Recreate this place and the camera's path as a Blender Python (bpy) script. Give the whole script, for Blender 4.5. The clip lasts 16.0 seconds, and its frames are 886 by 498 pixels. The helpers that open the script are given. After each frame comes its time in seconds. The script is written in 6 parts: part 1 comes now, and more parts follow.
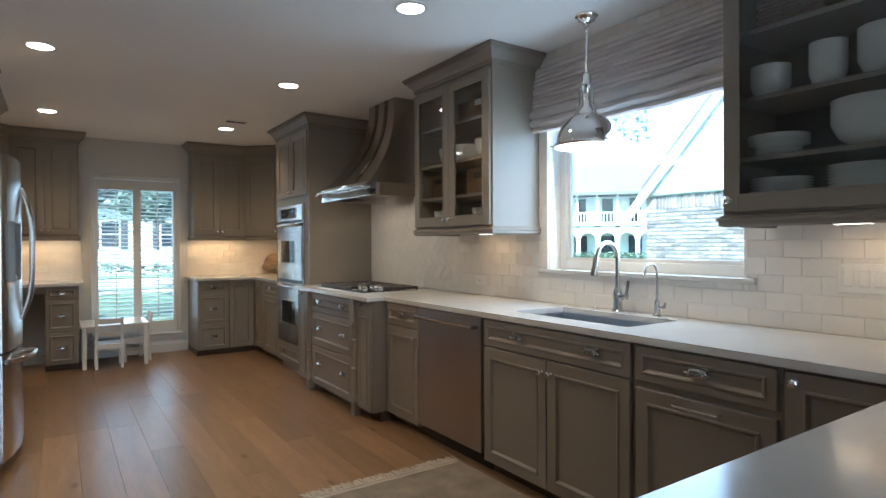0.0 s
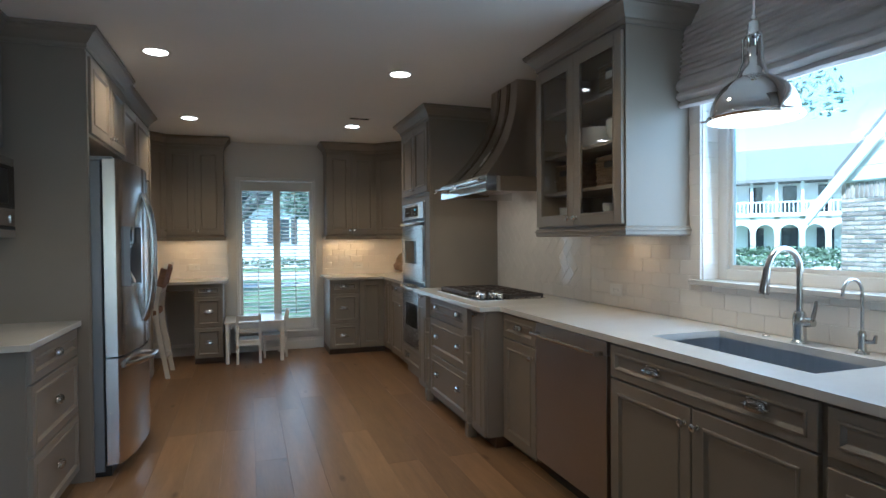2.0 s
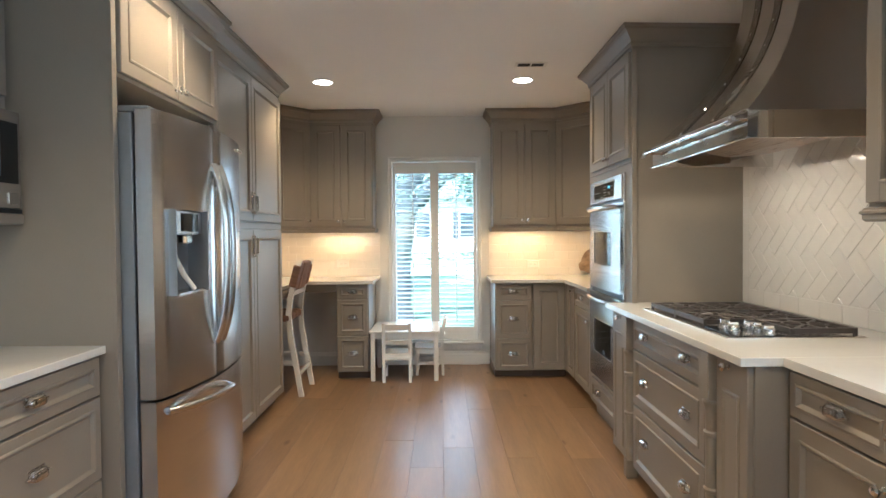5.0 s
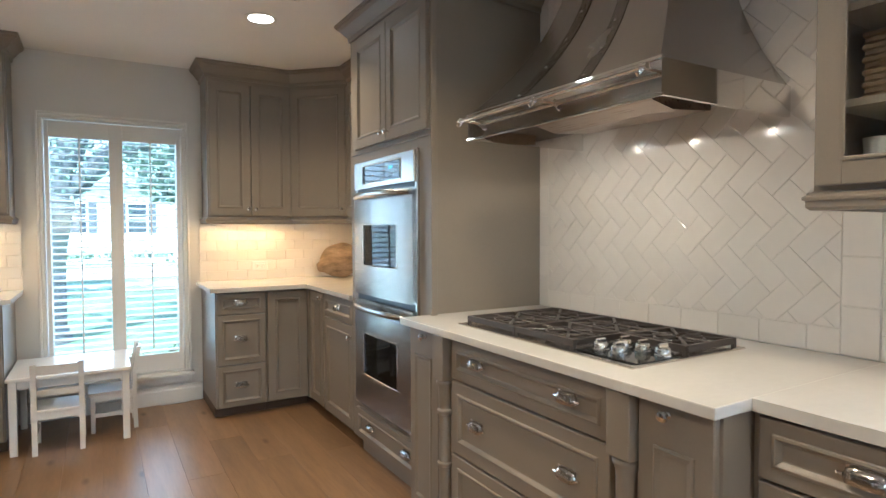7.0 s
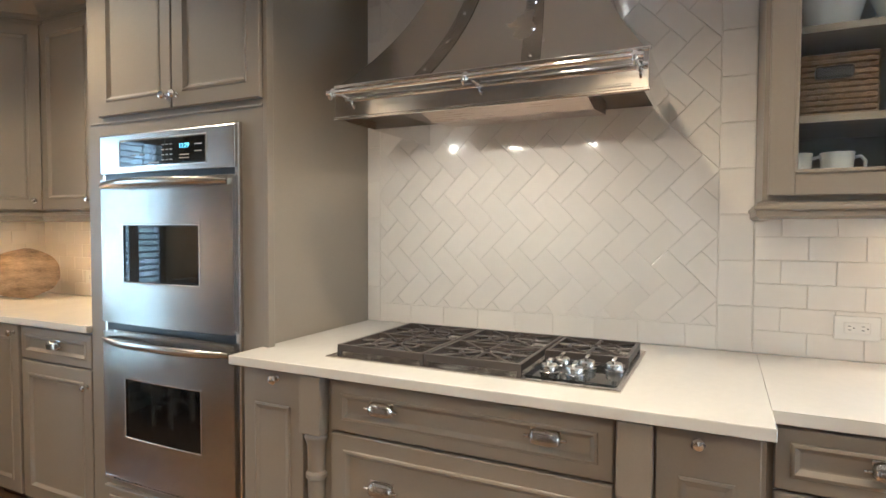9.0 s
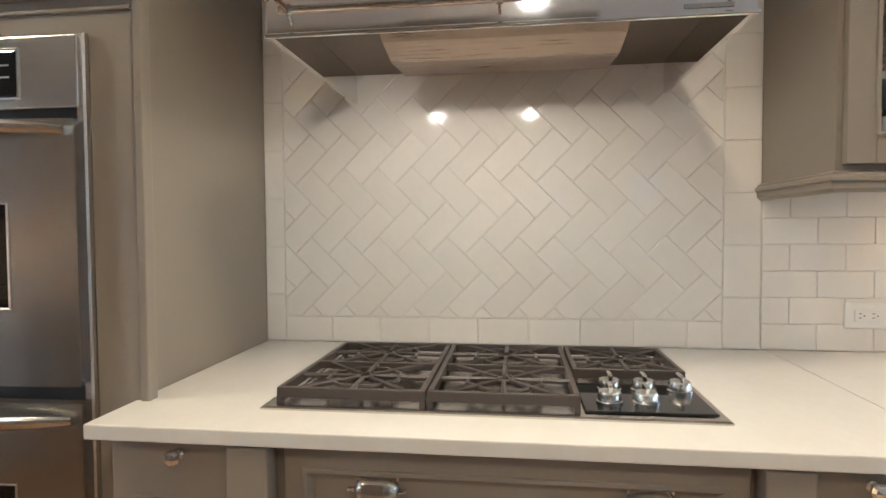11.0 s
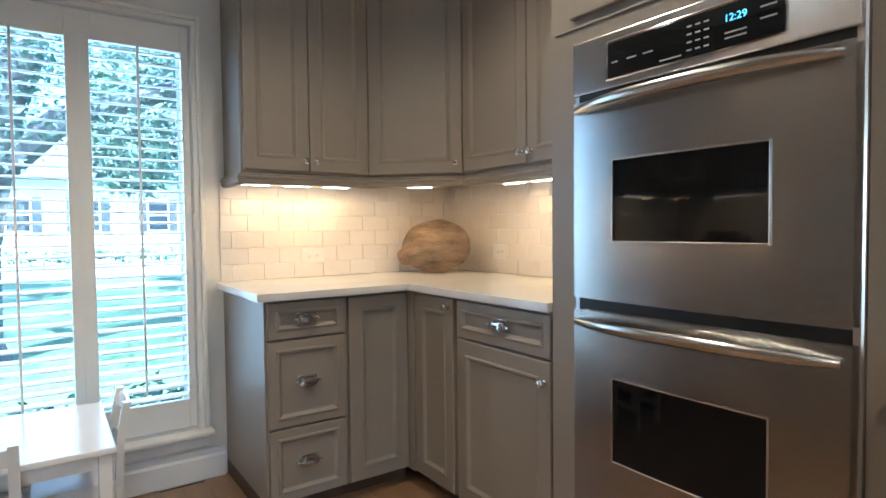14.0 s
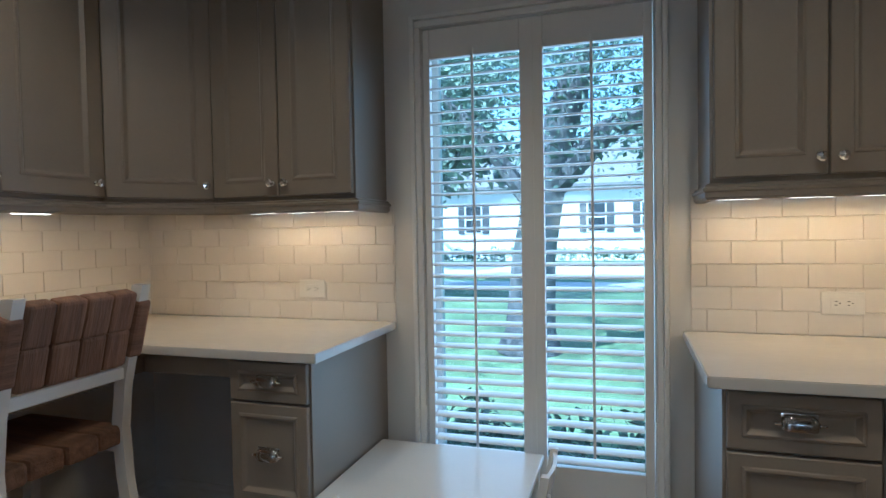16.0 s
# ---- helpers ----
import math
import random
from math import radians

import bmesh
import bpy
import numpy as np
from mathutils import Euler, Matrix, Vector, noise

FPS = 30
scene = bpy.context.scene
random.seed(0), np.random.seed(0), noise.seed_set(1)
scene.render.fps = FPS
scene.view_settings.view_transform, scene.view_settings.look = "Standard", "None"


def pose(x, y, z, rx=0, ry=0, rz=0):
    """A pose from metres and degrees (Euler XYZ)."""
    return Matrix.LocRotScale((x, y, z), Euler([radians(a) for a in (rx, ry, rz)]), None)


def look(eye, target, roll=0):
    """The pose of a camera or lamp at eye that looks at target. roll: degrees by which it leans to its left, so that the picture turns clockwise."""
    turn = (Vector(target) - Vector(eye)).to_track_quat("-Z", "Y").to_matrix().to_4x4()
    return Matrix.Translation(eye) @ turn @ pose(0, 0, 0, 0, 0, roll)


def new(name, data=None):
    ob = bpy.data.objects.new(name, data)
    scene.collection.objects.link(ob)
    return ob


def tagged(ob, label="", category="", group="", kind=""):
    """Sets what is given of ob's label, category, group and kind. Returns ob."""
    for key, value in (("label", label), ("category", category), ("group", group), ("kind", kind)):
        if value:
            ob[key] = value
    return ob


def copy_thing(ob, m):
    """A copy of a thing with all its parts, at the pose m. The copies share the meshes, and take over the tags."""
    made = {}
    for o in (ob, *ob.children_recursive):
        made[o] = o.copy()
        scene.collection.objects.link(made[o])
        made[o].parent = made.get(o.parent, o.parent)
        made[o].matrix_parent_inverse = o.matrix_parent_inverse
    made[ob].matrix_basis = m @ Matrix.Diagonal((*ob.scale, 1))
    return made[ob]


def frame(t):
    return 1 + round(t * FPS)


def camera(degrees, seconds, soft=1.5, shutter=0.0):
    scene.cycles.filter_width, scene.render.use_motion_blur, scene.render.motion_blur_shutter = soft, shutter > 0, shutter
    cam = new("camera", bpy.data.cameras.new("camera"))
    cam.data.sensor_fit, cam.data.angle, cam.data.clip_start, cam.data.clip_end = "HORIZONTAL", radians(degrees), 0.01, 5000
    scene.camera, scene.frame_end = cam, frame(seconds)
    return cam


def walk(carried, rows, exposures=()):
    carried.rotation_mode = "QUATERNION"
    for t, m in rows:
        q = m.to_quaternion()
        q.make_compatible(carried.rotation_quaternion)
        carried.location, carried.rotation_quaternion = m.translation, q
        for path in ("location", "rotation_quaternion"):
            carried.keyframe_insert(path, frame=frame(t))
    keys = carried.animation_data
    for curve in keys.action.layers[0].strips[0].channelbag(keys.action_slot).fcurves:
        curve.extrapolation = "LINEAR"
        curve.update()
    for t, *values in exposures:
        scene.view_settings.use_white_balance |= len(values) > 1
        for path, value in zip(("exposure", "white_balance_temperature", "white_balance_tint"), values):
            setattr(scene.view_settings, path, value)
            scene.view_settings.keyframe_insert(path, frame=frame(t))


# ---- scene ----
cam = camera(75.3, 16.0)
PATH = [
    (0, (0.464, 1.058, 1.294), (1.578, 2.718, 1.278), -0.3),
    (0.5, (0.554, 1.082, 1.297), (1.583, 2.797, 1.277), -0.3),
    (1, (0.652, 1.158, 1.312), (1.589, 2.925, 1.283), -0.4),
    (1.5, (0.761, 1.261, 1.346), (1.585, 3.083, 1.312), -0.6),
    (2, (0.918, 1.417, 1.349), (1.56, 3.311, 1.315), -0.5),
    (2.5, (1.029, 1.637, 1.361), (1.461, 3.59, 1.324), -0.4),
    (3, (1.074, 1.822, 1.391), (1.341, 3.804, 1.355), -0.3),
    (3.5, (1.14, 2.047, 1.416), (1.269, 4.042, 1.377), -0.3),
    (3.7, (1.181, 2.156, 1.419), (1.263, 4.154, 1.382), -0.2),
    (5.8, (1.329, 3.335, 1.28), (1.33, 5.335, 1.227), -0.5),
    (6, (1.298, 3.437, 1.285), (1.434, 5.432, 1.233), -0.2),
    (6.5, (1.229, 3.718, 1.298), (1.885, 5.606, 1.23), -0.4),
    (7, (1.134, 4.004, 1.312), (2.162, 5.718, 1.244), -0.2),
    (7.5, (1.086, 4.305, 1.299), (2.382, 5.827, 1.23), -0.1),
    (8, (1.077, 4.552, 1.301), (2.616, 5.828, 1.23), -0.0),
    (8.5, (0.975, 4.722, 1.33), (2.678, 5.768, 1.256), 0.1),
    (9, (0.932, 4.886, 1.328), (2.729, 5.76, 1.258), 0.2),
    (9.2, (0.943, 4.965, 1.324), (2.771, 5.773, 1.257), 0.2),
    (11.3, (1.333, 5.584, 1.281), (3.318, 5.819, 1.207), -0.4),
    (11.5, (1.33, 5.633, 1.281), (3.303, 5.95, 1.201), -0.5),
    (12, (1.273, 5.719, 1.251), (3.152, 6.398, 1.162), -0.5),
    (12.5, (1.18, 5.768, 1.194), (2.898, 6.788, 1.105), -0.5),
    (13, (1.114, 5.786, 1.131), (2.668, 7.042, 1.054), -0.5),
    (13.5, (1.096, 5.853, 1.101), (2.492, 7.283, 1.029), -0.4),
    (14, (1.119, 5.965, 1.158), (2.26, 7.606, 1.085), -0.6),
    (14.5, (1.167, 6.167, 1.219), (1.955, 8.003, 1.145), -0.5),
    (15, (1.262, 6.384, 1.257), (1.66, 8.343, 1.181), -0.6),
    (15.5, (1.437, 6.481, 1.254), (1.285, 8.474, 1.188), -0.7),
    (16, (1.58, 6.614, 1.275), (0.978, 8.52, 1.217), -1.0),
]
walk(cam, [(t, look(eye, target, roll)) for t, eye, target, roll in PATH],
     exposures=[(0.0, 2.35, 5130, 6), (1.0, 2.25, 4980, 5), (1.5, 1.95, 4830, 4), (2.0, 1.9, 4880, 4), (3.0, 2.75, 5130, 5), (3.5, 2.92, 5280, 5), (6.0, 3.3, 5080, 5), (7.5, 3.12, 5020, 5), (9.0, 3.52, 5000, 5), (11.5, 3.32, 5020, 5), (12.5, 3.52, 4940, 5), (13.5, 3.27, 4750, 5), (14.5, 2.8, 4530, 4), (16.0, 1.97, 4480, 3)])

# ---- world, sun and lamps ----
world = bpy.data.worlds.new("sky")
scene.world = world
world.use_nodes = True
wn = world.node_tree
sky = wn.nodes.new("ShaderNodeTexSky")
sky.sky_type = "NISHITA"
sky.sun_disc = False
sky.sun_elevation = radians(48)
sky.sun_rotation = radians(215)
wn.links.new(sky.outputs[0], wn.nodes["Background"].inputs[0])
wn.nodes["Background"].inputs[1].default_value = 0.15

sun_data = bpy.data.lights.new("sun", "SUN")
sun_data.energy, sun_data.angle, sun_data.color = 4.8, radians(0.6), (1.0, 0.97, 0.92)
sun_lamp = new("sun", sun_data)
sun_lamp.matrix_world = look((-6.0, -7.5, 11.0), (0, 0, 0))

CEIL = 2.54
LAMPS = [(0.385, 5.42), (1.97, 5.45), (0.396, 7.46), (1.967, 7.44), (2.02, 3.67), (0.385, 3.67)]
WARM = (1.0, 0.69, 0.37)


def area_lamp(name, m, w, h, watts, color, shape="RECTANGLE"):
    data = bpy.data.lights.new(name, "AREA")
    data.shape, data.size, data.size_y, data.energy, data.color = shape, w, h, watts, color
    ob = new(name, data)
    ob.matrix_world = m
    return ob


for lx, ly in LAMPS:
    data = bpy.data.lights.new("downlight_beam", "SPOT")
    data.energy, data.color, data.spot_size, data.spot_blend, data.shadow_soft_size = 7.6, WARM, radians(140), 0.6, 0.06
    new("downlight_beam", data).matrix_world = pose(lx, ly, CEIL - 0.02)

# daylight that enters at the two windows
area_lamp("sink_window_daylight", look((3.18, 3.145, 1.75), (0.0, 3.145, 1.55)), 1.2, 1.1, 4.5, (0.76, 0.90, 1.0))
area_lamp("end_window_daylight", look((1.252, 8.86, 1.2), (1.252, 0.0, 1.2)), 0.80, 1.6, 2.2, (0.72, 0.88, 1.0))

# ---- materials ----
def material(name, color, rough=0.5, metal=0.0, var=0.12, scale=6.0, fine=90.0, bump=0.02, stretch=(1, 1, 1), rand=0.0,
             spec=0.5, coat=0.0, wave=0.0):
    m = bpy.data.materials.new(name)
    m.use_nodes = True
    nt = m.node_tree
    b = nt.nodes["Principled BSDF"]
    b.inputs["Roughness"].default_value = rough
    b.inputs["Metallic"].default_value = metal
    b.inputs["Specular IOR Level"].default_value = spec
    b.inputs["Coat Weight"].default_value = coat
    tc = nt.nodes.new("ShaderNodeTexCoord")
    mp = nt.nodes.new("ShaderNodeMapping")
    mp.inputs["Scale"].default_value = stretch
    nt.links.new(tc.outputs["Object"], mp.inputs[0])
    vec = mp.outputs[0]
    if rand > 0:
        info = nt.nodes.new("ShaderNodeObjectInfo")
        add = nt.nodes.new("ShaderNodeVectorMath")
        add.operation = "MULTIPLY_ADD"
        nt.links.new(info.outputs["Random"], add.inputs[0])
        add.inputs[1].default_value = (37.0, 91.0, 53.0)
        nt.links.new(vec, add.inputs[2])
        vec = add.outputs[0]
    n1 = nt.nodes.new("ShaderNodeTexNoise")
    n1.inputs["Scale"].default_value, n1.inputs["Detail"].default_value = scale, 5.0
    n2 = nt.nodes.new("ShaderNodeTexNoise")
    n2.inputs["Scale"].default_value, n2.inputs["Detail"].default_value = fine, 4.0
    for n in (n1, n2):
        nt.links.new(vec, n.inputs["Vector"])
    mix = nt.nodes.new("ShaderNodeMath")
    mix.operation = "MULTIPLY_ADD"
    nt.links.new(n1.outputs[0], mix.inputs[0])
    mix.inputs[1].default_value = 0.7
    half = nt.nodes.new("ShaderNodeMath")
    half.operation = "MULTIPLY"
    nt.links.new(n2.outputs[0], half.inputs[0])
    half.inputs[1].default_value = 0.3
    nt.links.new(half.outputs[0], mix.inputs[2])
    ramp = nt.nodes.new("ShaderNodeValToRGB")
    lo = [c * (1 - var) for c in color]
    hi = [min(1, c * (1 + var)) for c in color]
    ramp.color_ramp.elements[0].position, ramp.color_ramp.elements[1].position = 0.3, 0.7
    ramp.color_ramp.elements[0].color, ramp.color_ramp.elements[1].color = (*lo, 1), (*hi, 1)
    nt.links.new(mix.outputs[0], ramp.inputs[0])
    out = ramp.outputs[0]
    if rand > 0:
        hsv = nt.nodes.new("ShaderNodeHueSaturation")
        mr = nt.nodes.new("ShaderNodeMapRange")
        nt.links.new(info.outputs["Random"], mr.inputs[0])
        mr.inputs[3].default_value, mr.inputs[4].default_value = 1 - rand, 1 + rand
        nt.links.new(mr.outputs[0], hsv.inputs["Value"])
        nt.links.new(out, hsv.inputs["Color"])
        out = hsv.outputs[0]
    nt.links.new(out, b.inputs["Base Color"])
    rr = nt.nodes.new("ShaderNodeMapRange")
    nt.links.new(n1.outputs[0], rr.inputs[0])
    rr.inputs[3].default_value, rr.inputs[4].default_value = rough * 0.85, min(1, rough * 1.2)
    nt.links.new(rr.outputs[0], b.inputs["Roughness"])
    if bump > 0:
        bp = nt.nodes.new("ShaderNodeBump")
        bp.inputs["Strength"].default_value, bp.inputs["Distance"].default_value = bump, 0.01
        nt.links.new((n1 if wave else n2).outputs[0], bp.inputs["Height"])
        nt.links.new(bp.outputs[0], b.inputs["Normal"])
    return m


def glass(name, tint=(0.95, 0.98, 0.98)):
    m = bpy.data.materials.new(name)
    m.use_nodes = True
    b = m.node_tree.nodes["Principled BSDF"]
    b.inputs["Base Color"].default_value = (*tint, 1)
    b.inputs["Roughness"].default_value = 0.0
    b.inputs["Transmission Weight"].default_value = 1.0
    b.inputs["IOR"].default_value = 1.45
    return m


def glow(name, color, strength):
    m = bpy.data.materials.new(name)
    m.use_nodes = True
    b = m.node_tree.nodes["Principled BSDF"]
    b.inputs["Base Color"].default_value = (*color, 1)
    b.inputs["Emission Color"].default_value = (*color, 1)
    b.inputs["Emission Strength"].default_value = strength
    return m


def wood_floor():
    m = material("oak_plank", (0.255, 0.150, 0.076), 0.31, var=0.24, scale=3.0, fine=16, bump=0.05, stretch=(5, 0.55, 5), rand=0.21, spec=0.45)
    nt = m.node_tree
    b = nt.nodes["Principled BSDF"]
    base = b.inputs["Base Color"].links[0].from_socket
    tc = nt.nodes.new("ShaderNodeTexCoord")
    info = nt.nodes.new("ShaderNodeObjectInfo")
    add = nt.nodes.new("ShaderNodeVectorMath")
    add.operation = "MULTIPLY_ADD"
    nt.links.new(info.outputs["Random"], add.inputs[0])
    add.inputs[1].default_value = (13.0, 71.0, 0.0)
    nt.links.new(tc.outputs["Object"], add.inputs[2])
    mp = nt.nodes.new("ShaderNodeMapping")
    mp.inputs["Scale"].default_value = (5.0, 1.9, 1.0)
    nt.links.new(add.outputs[0], mp.inputs[0])
    vor = nt.nodes.new("ShaderNodeTexVoronoi")
    vor.inputs["Scale"].default_value = 1.0
    nt.links.new(mp.outputs[0], vor.inputs["Vector"])
    ramp = nt.nodes.new("ShaderNodeValToRGB")
    ramp.color_ramp.elements[0].position, ramp.color_ramp.elements[1].position = 0.03, 0.12
    ramp.color_ramp.elements[0].color, ramp.color_ramp.elements[1].color = (0.32, 0.22, 0.15, 1), (1, 1, 1, 1)
    nt.links.new(vor.outputs["Distance"], ramp.inputs[0])
    mix = nt.nodes.new("ShaderNodeMix")
    mix.data_type, mix.blend_type = "RGBA", "MULTIPLY"
    mix.inputs[0].default_value = 0.8
    nt.links.new(base, mix.inputs[6])
    nt.links.new(ramp.outputs[0], mix.inputs[7])
    nt.links.new(mix.outputs[2], b.inputs["Base Color"])
    return m


PAINT = material("taupe_cabinet_paint", (0.238, 0.202, 0.162), 0.42, var=0.06, scale=3, fine=140, bump=0.012)
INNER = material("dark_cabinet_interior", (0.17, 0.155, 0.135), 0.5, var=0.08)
WHITE = material("white_wall_paint", (0.68, 0.66, 0.62), 0.65, var=0.03, scale=2, fine=160, bump=0.03)
CEILING = material("white_ceiling_paint", (0.83, 0.82, 0.80), 0.8, var=0.025, scale=1.5, fine=140, bump=0.03)
TRIM = material("white_trim_paint", (0.74, 0.72, 0.68), 0.4, var=0.03, scale=4, fine=120, bump=0.01)
QUARTZ = material("white_quartz", (0.62, 0.60, 0.56), 0.16, var=0.05, scale=2.2, fine=30, bump=0.0, stretch=(1, 1.6, 1))
TILE = material("white_glazed_tile", (0.78, 0.735, 0.68), 0.1, var=0.025, scale=9, fine=60, bump=0.05, rand=0.03, wave=1)
GROUT = material("pale_grout", (0.77, 0.725, 0.665), 0.85, var=0.1, fine=200, bump=0.1)
OAK = wood_floor()
SUBFLOOR = material("plank_joint", (0.12, 0.07, 0.035), 0.8)
STEEL = material("brushed_stainless", (0.64, 0.61, 0.58), 0.24, 1.0, var=0.06, scale=3, fine=60, bump=0.015, stretch=(1, 1, 40))
STEEL_H = material("brushed_stainless_hood", (0.50, 0.47, 0.44), 0.25, 1.0, var=0.03, scale=4, fine=90, bump=0.0)
STEEL_D = material("dull_grey_steel_side", (0.23, 0.24, 0.26), 0.45, 0.6, var=0.08)
STEEL_W = material("smoked_stainless", (0.40, 0.36, 0.335), 0.34, 1.0, var=0.06, scale=3, fine=60, bump=0.015, stretch=(1, 40, 1))
BASIN = material("dull_basin_steel", (0.48, 0.50, 0.53), 0.35, 1.0, var=0.06, scale=3, fine=60, bump=0.01, stretch=(1, 20, 1))
CHROME = material("polished_chrome", (0.80, 0.79, 0.77), 0.06, 1.0, var=0.02, bump=0.0)
NICKEL = material("satin_nickel", (0.55, 0.54, 0.52), 0.22, 1.0, var=0.03, bump=0.0)
IRON = material("black_cast_iron", (0.045, 0.036, 0.032), 0.42, var=0.3, fine=200, bump=0.15)
BLACK = material("black_plastic", (0.012, 0.012, 0.013), 0.3, var=0.2)
BLACKGLASS = material("black_glass", (0.012, 0.013, 0.014), 0.04, var=0.1, bump=0.0)
GLASS = glass("clear_glass")
# Clear panes; dimmer, bluer outdoor light is put into the glass colour.
WINDOWGLASS = glass("outdoor_dimming_glass", (0.72, 0.86, 0.90))
KIDWHITE = material("white_lacquer", (0.78, 0.76, 0.72), 0.22, var=0.03, bump=0.01)
RUSH = material("woven_brown_rush", (0.22, 0.12, 0.075), 0.75, var=0.4, scale=8, fine=40, bump=0.5, stretch=(6, 6, 0.5), rand=0.15)
RUSH_H = material("wrapped_brown_rush", (0.22, 0.12, 0.075), 0.75, var=0.4, scale=8, fine=40, bump=0.5, stretch=(0.5, 0.5, 6), rand=0.1)
RUSH_S = material("woven_seat_rush", (0.22, 0.12, 0.075), 0.75, var=0.4, scale=8, fine=40, bump=0.5, stretch=(0.5, 6, 6), rand=0.15)
ROPE = material("seagrass_basket", (0.17, 0.105, 0.058), 0.85, var=0.4, scale=30, fine=160, bump=0.4)
BOARD = material("old_dough_bowl_wood", (0.36, 0.265, 0.18), 0.6, var=0.55, scale=9, fine=60, bump=0.2, stretch=(1, 1, 3))
LINEN = material("taupe_linen", (0.62, 0.56, 0.53), 0.9, var=0.18, scale=5, fine=220, bump=0.3, stretch=(1, 1, 6))
CERAMIC = material("white_ceramic", (0.80, 0.79, 0.77), 0.12, var=0.02, bump=0.0)
RUGMAT = material("faded_wool_rug", (0.50, 0.43, 0.34), 0.95, var=0.3, scale=7, fine=110, bump=0.5)
FRINGE = material("cotton_fringe", (0.62, 0.55, 0.45), 0.95, var=0.15, bump=0.3)
PLASTIC = material("white_plastic", (0.78, 0.76, 0.72), 0.3, var=0.02, bump=0.0)
DARKHOLE = material("dark_slot", (0.02, 0.02, 0.02), 0.6)
LAMPGLOW = glow("lamp_lens", (1.0, 0.90, 0.72), 4.0)
STRIPGLOW = glow("strip_lens", (1.0, 0.84, 0.60), 2.0)
SHADEGLOW = glow("pendant_lens", (1.0, 0.93, 0.80), 1.0)
CLOCK = glow("clock_digits", (0.25, 0.75, 0.95), 0.16)
KICK = material("dark_stained_wood", (0.075, 0.042, 0.024), 0.5, var=0.2, scale=5, fine=60)
BRICK = material("red_brick", (0.34, 0.265, 0.215), 0.9, var=0.4, scale=12, fine=120, bump=0.3, rand=0.4)
MORTAR = material("pale_mortar", (0.62, 0.60, 0.56), 0.95, var=0.1)
SIDING = material("white_siding", (0.72, 0.72, 0.70), 0.6, var=0.04)
ROOF = material("grey_shingle", (0.16, 0.15, 0.14), 0.9, var=0.3, fine=60, bump=0.3)
GRASS = material("lawn", (0.12, 0.17, 0.075), 0.95, var=0.45, scale=1.5, fine=70, bump=0.6)
PAVE = material("pale_concrete", (0.42, 0.40, 0.37), 0.9, var=0.12, scale=2, fine=90, bump=0.2)
BARK = material("oak_bark", (0.075, 0.07, 0.066), 0.95, var=0.5, scale=10, fine=60, bump=0.8, stretch=(1, 1, 0.3))
LEAF = material("oak_leaves", (0.13, 0.17, 0.12), 0.7, var=0.35, scale=1.2, fine=20, bump=0.0)
SHRUB = material("shrub_leaves", (0.10, 0.14, 0.08), 0.7, var=0.5, scale=4, fine=30, bump=0.0)
DARKWIN = material("dark_window_pane", (0.03, 0.035, 0.04), 0.08, var=0.1, bump=0.0)
ASPHALT = material("asphalt", (0.06, 0.06, 0.06), 0.9, var=0.2, fine=120, bump=0.3)


# ---- mesh helpers ----
def part(name, bm, mat, parent=None, label="", smooth=False, m=None):
    mesh = bpy.data.meshes.new(name)
    bmesh.ops.recalc_face_normals(bm, faces=bm.faces)
    if smooth:
        for f in bm.faces:
            f.smooth = True
        for e in bm.edges:
            if len(e.link_faces) == 2 and e.calc_face_angle(0) > 0.7:
                e.smooth = False
    bm.to_mesh(mesh)
    bm.free()
    mesh.materials.append(mat)
    ob = new(name, mesh)
    if parent is not None:
        ob.parent = parent
    if m is not None:
        ob.matrix_basis = m
    if label:
        ob["label"] = label
    return ob


def thing(name, m, label, category, group="", kind=""):
    ob = new(name)
    ob.empty_display_size = 0.05
    ob.matrix_basis = m
    return tagged(ob, label, category, group, kind)


def bbox(bm, x0, x1, y0, y1, z0, z1, bevel=0.0):
    x0, x1, y0, y1, z0, z1 = min(x0, x1), max(x0, x1), min(y0, y1), max(y0, y1), min(z0, z1), max(z0, z1)
    g = bmesh.ops.create_cube(bm, size=1.0, matrix=Matrix.Translation(((x0 + x1) / 2, (y0 + y1) / 2, (z0 + z1) / 2)) @ Matrix.Diagonal((x1 - x0, y1 - y0, z1 - z0, 1)))
    if bevel > 0:
        es = list({e for v in g["verts"] for e in v.link_edges})
        bmesh.ops.bevel(bm, geom=es, offset=bevel, segments=2, affect="EDGES", profile=0.5)
    return bm


def box(*a, bevel=0.0):
    return bbox(bmesh.new(), *a, bevel=bevel)


def lathe(profile, n=24, axis="z", at=(0, 0, 0), bm=None):
    """Turns (radius, height) pairs about an axis."""
    bm = bm or bmesh.new()
    rings = []
    for r, h in profile:
        ring = []
        for i in range(n):
            a = 2 * math.pi * i / n
            c, s = r * math.cos(a), r * math.sin(a)
            p = (c, s, h) if axis == "z" else ((c, h, s) if axis == "y" else (h, c, s))
            ring.append(bm.verts.new(Vector(p) + Vector(at)))
        rings.append(ring)
    for a, b in zip(rings, rings[1:]):
        for i in range(n):
            bm.faces.new((a[i], a[(i + 1) % n], b[(i + 1) % n], b[i]))
    if profile[0][0] > 1e-5:
        bm.faces.new(rings[0][::-1])
    if profile[-1][0] > 1e-5:
        bm.faces.new(rings[-1])
    bmesh.ops.remove_doubles(bm, verts=[v for r in (rings[0], rings[-1]) for v in r], dist=1e-5)
    return bm


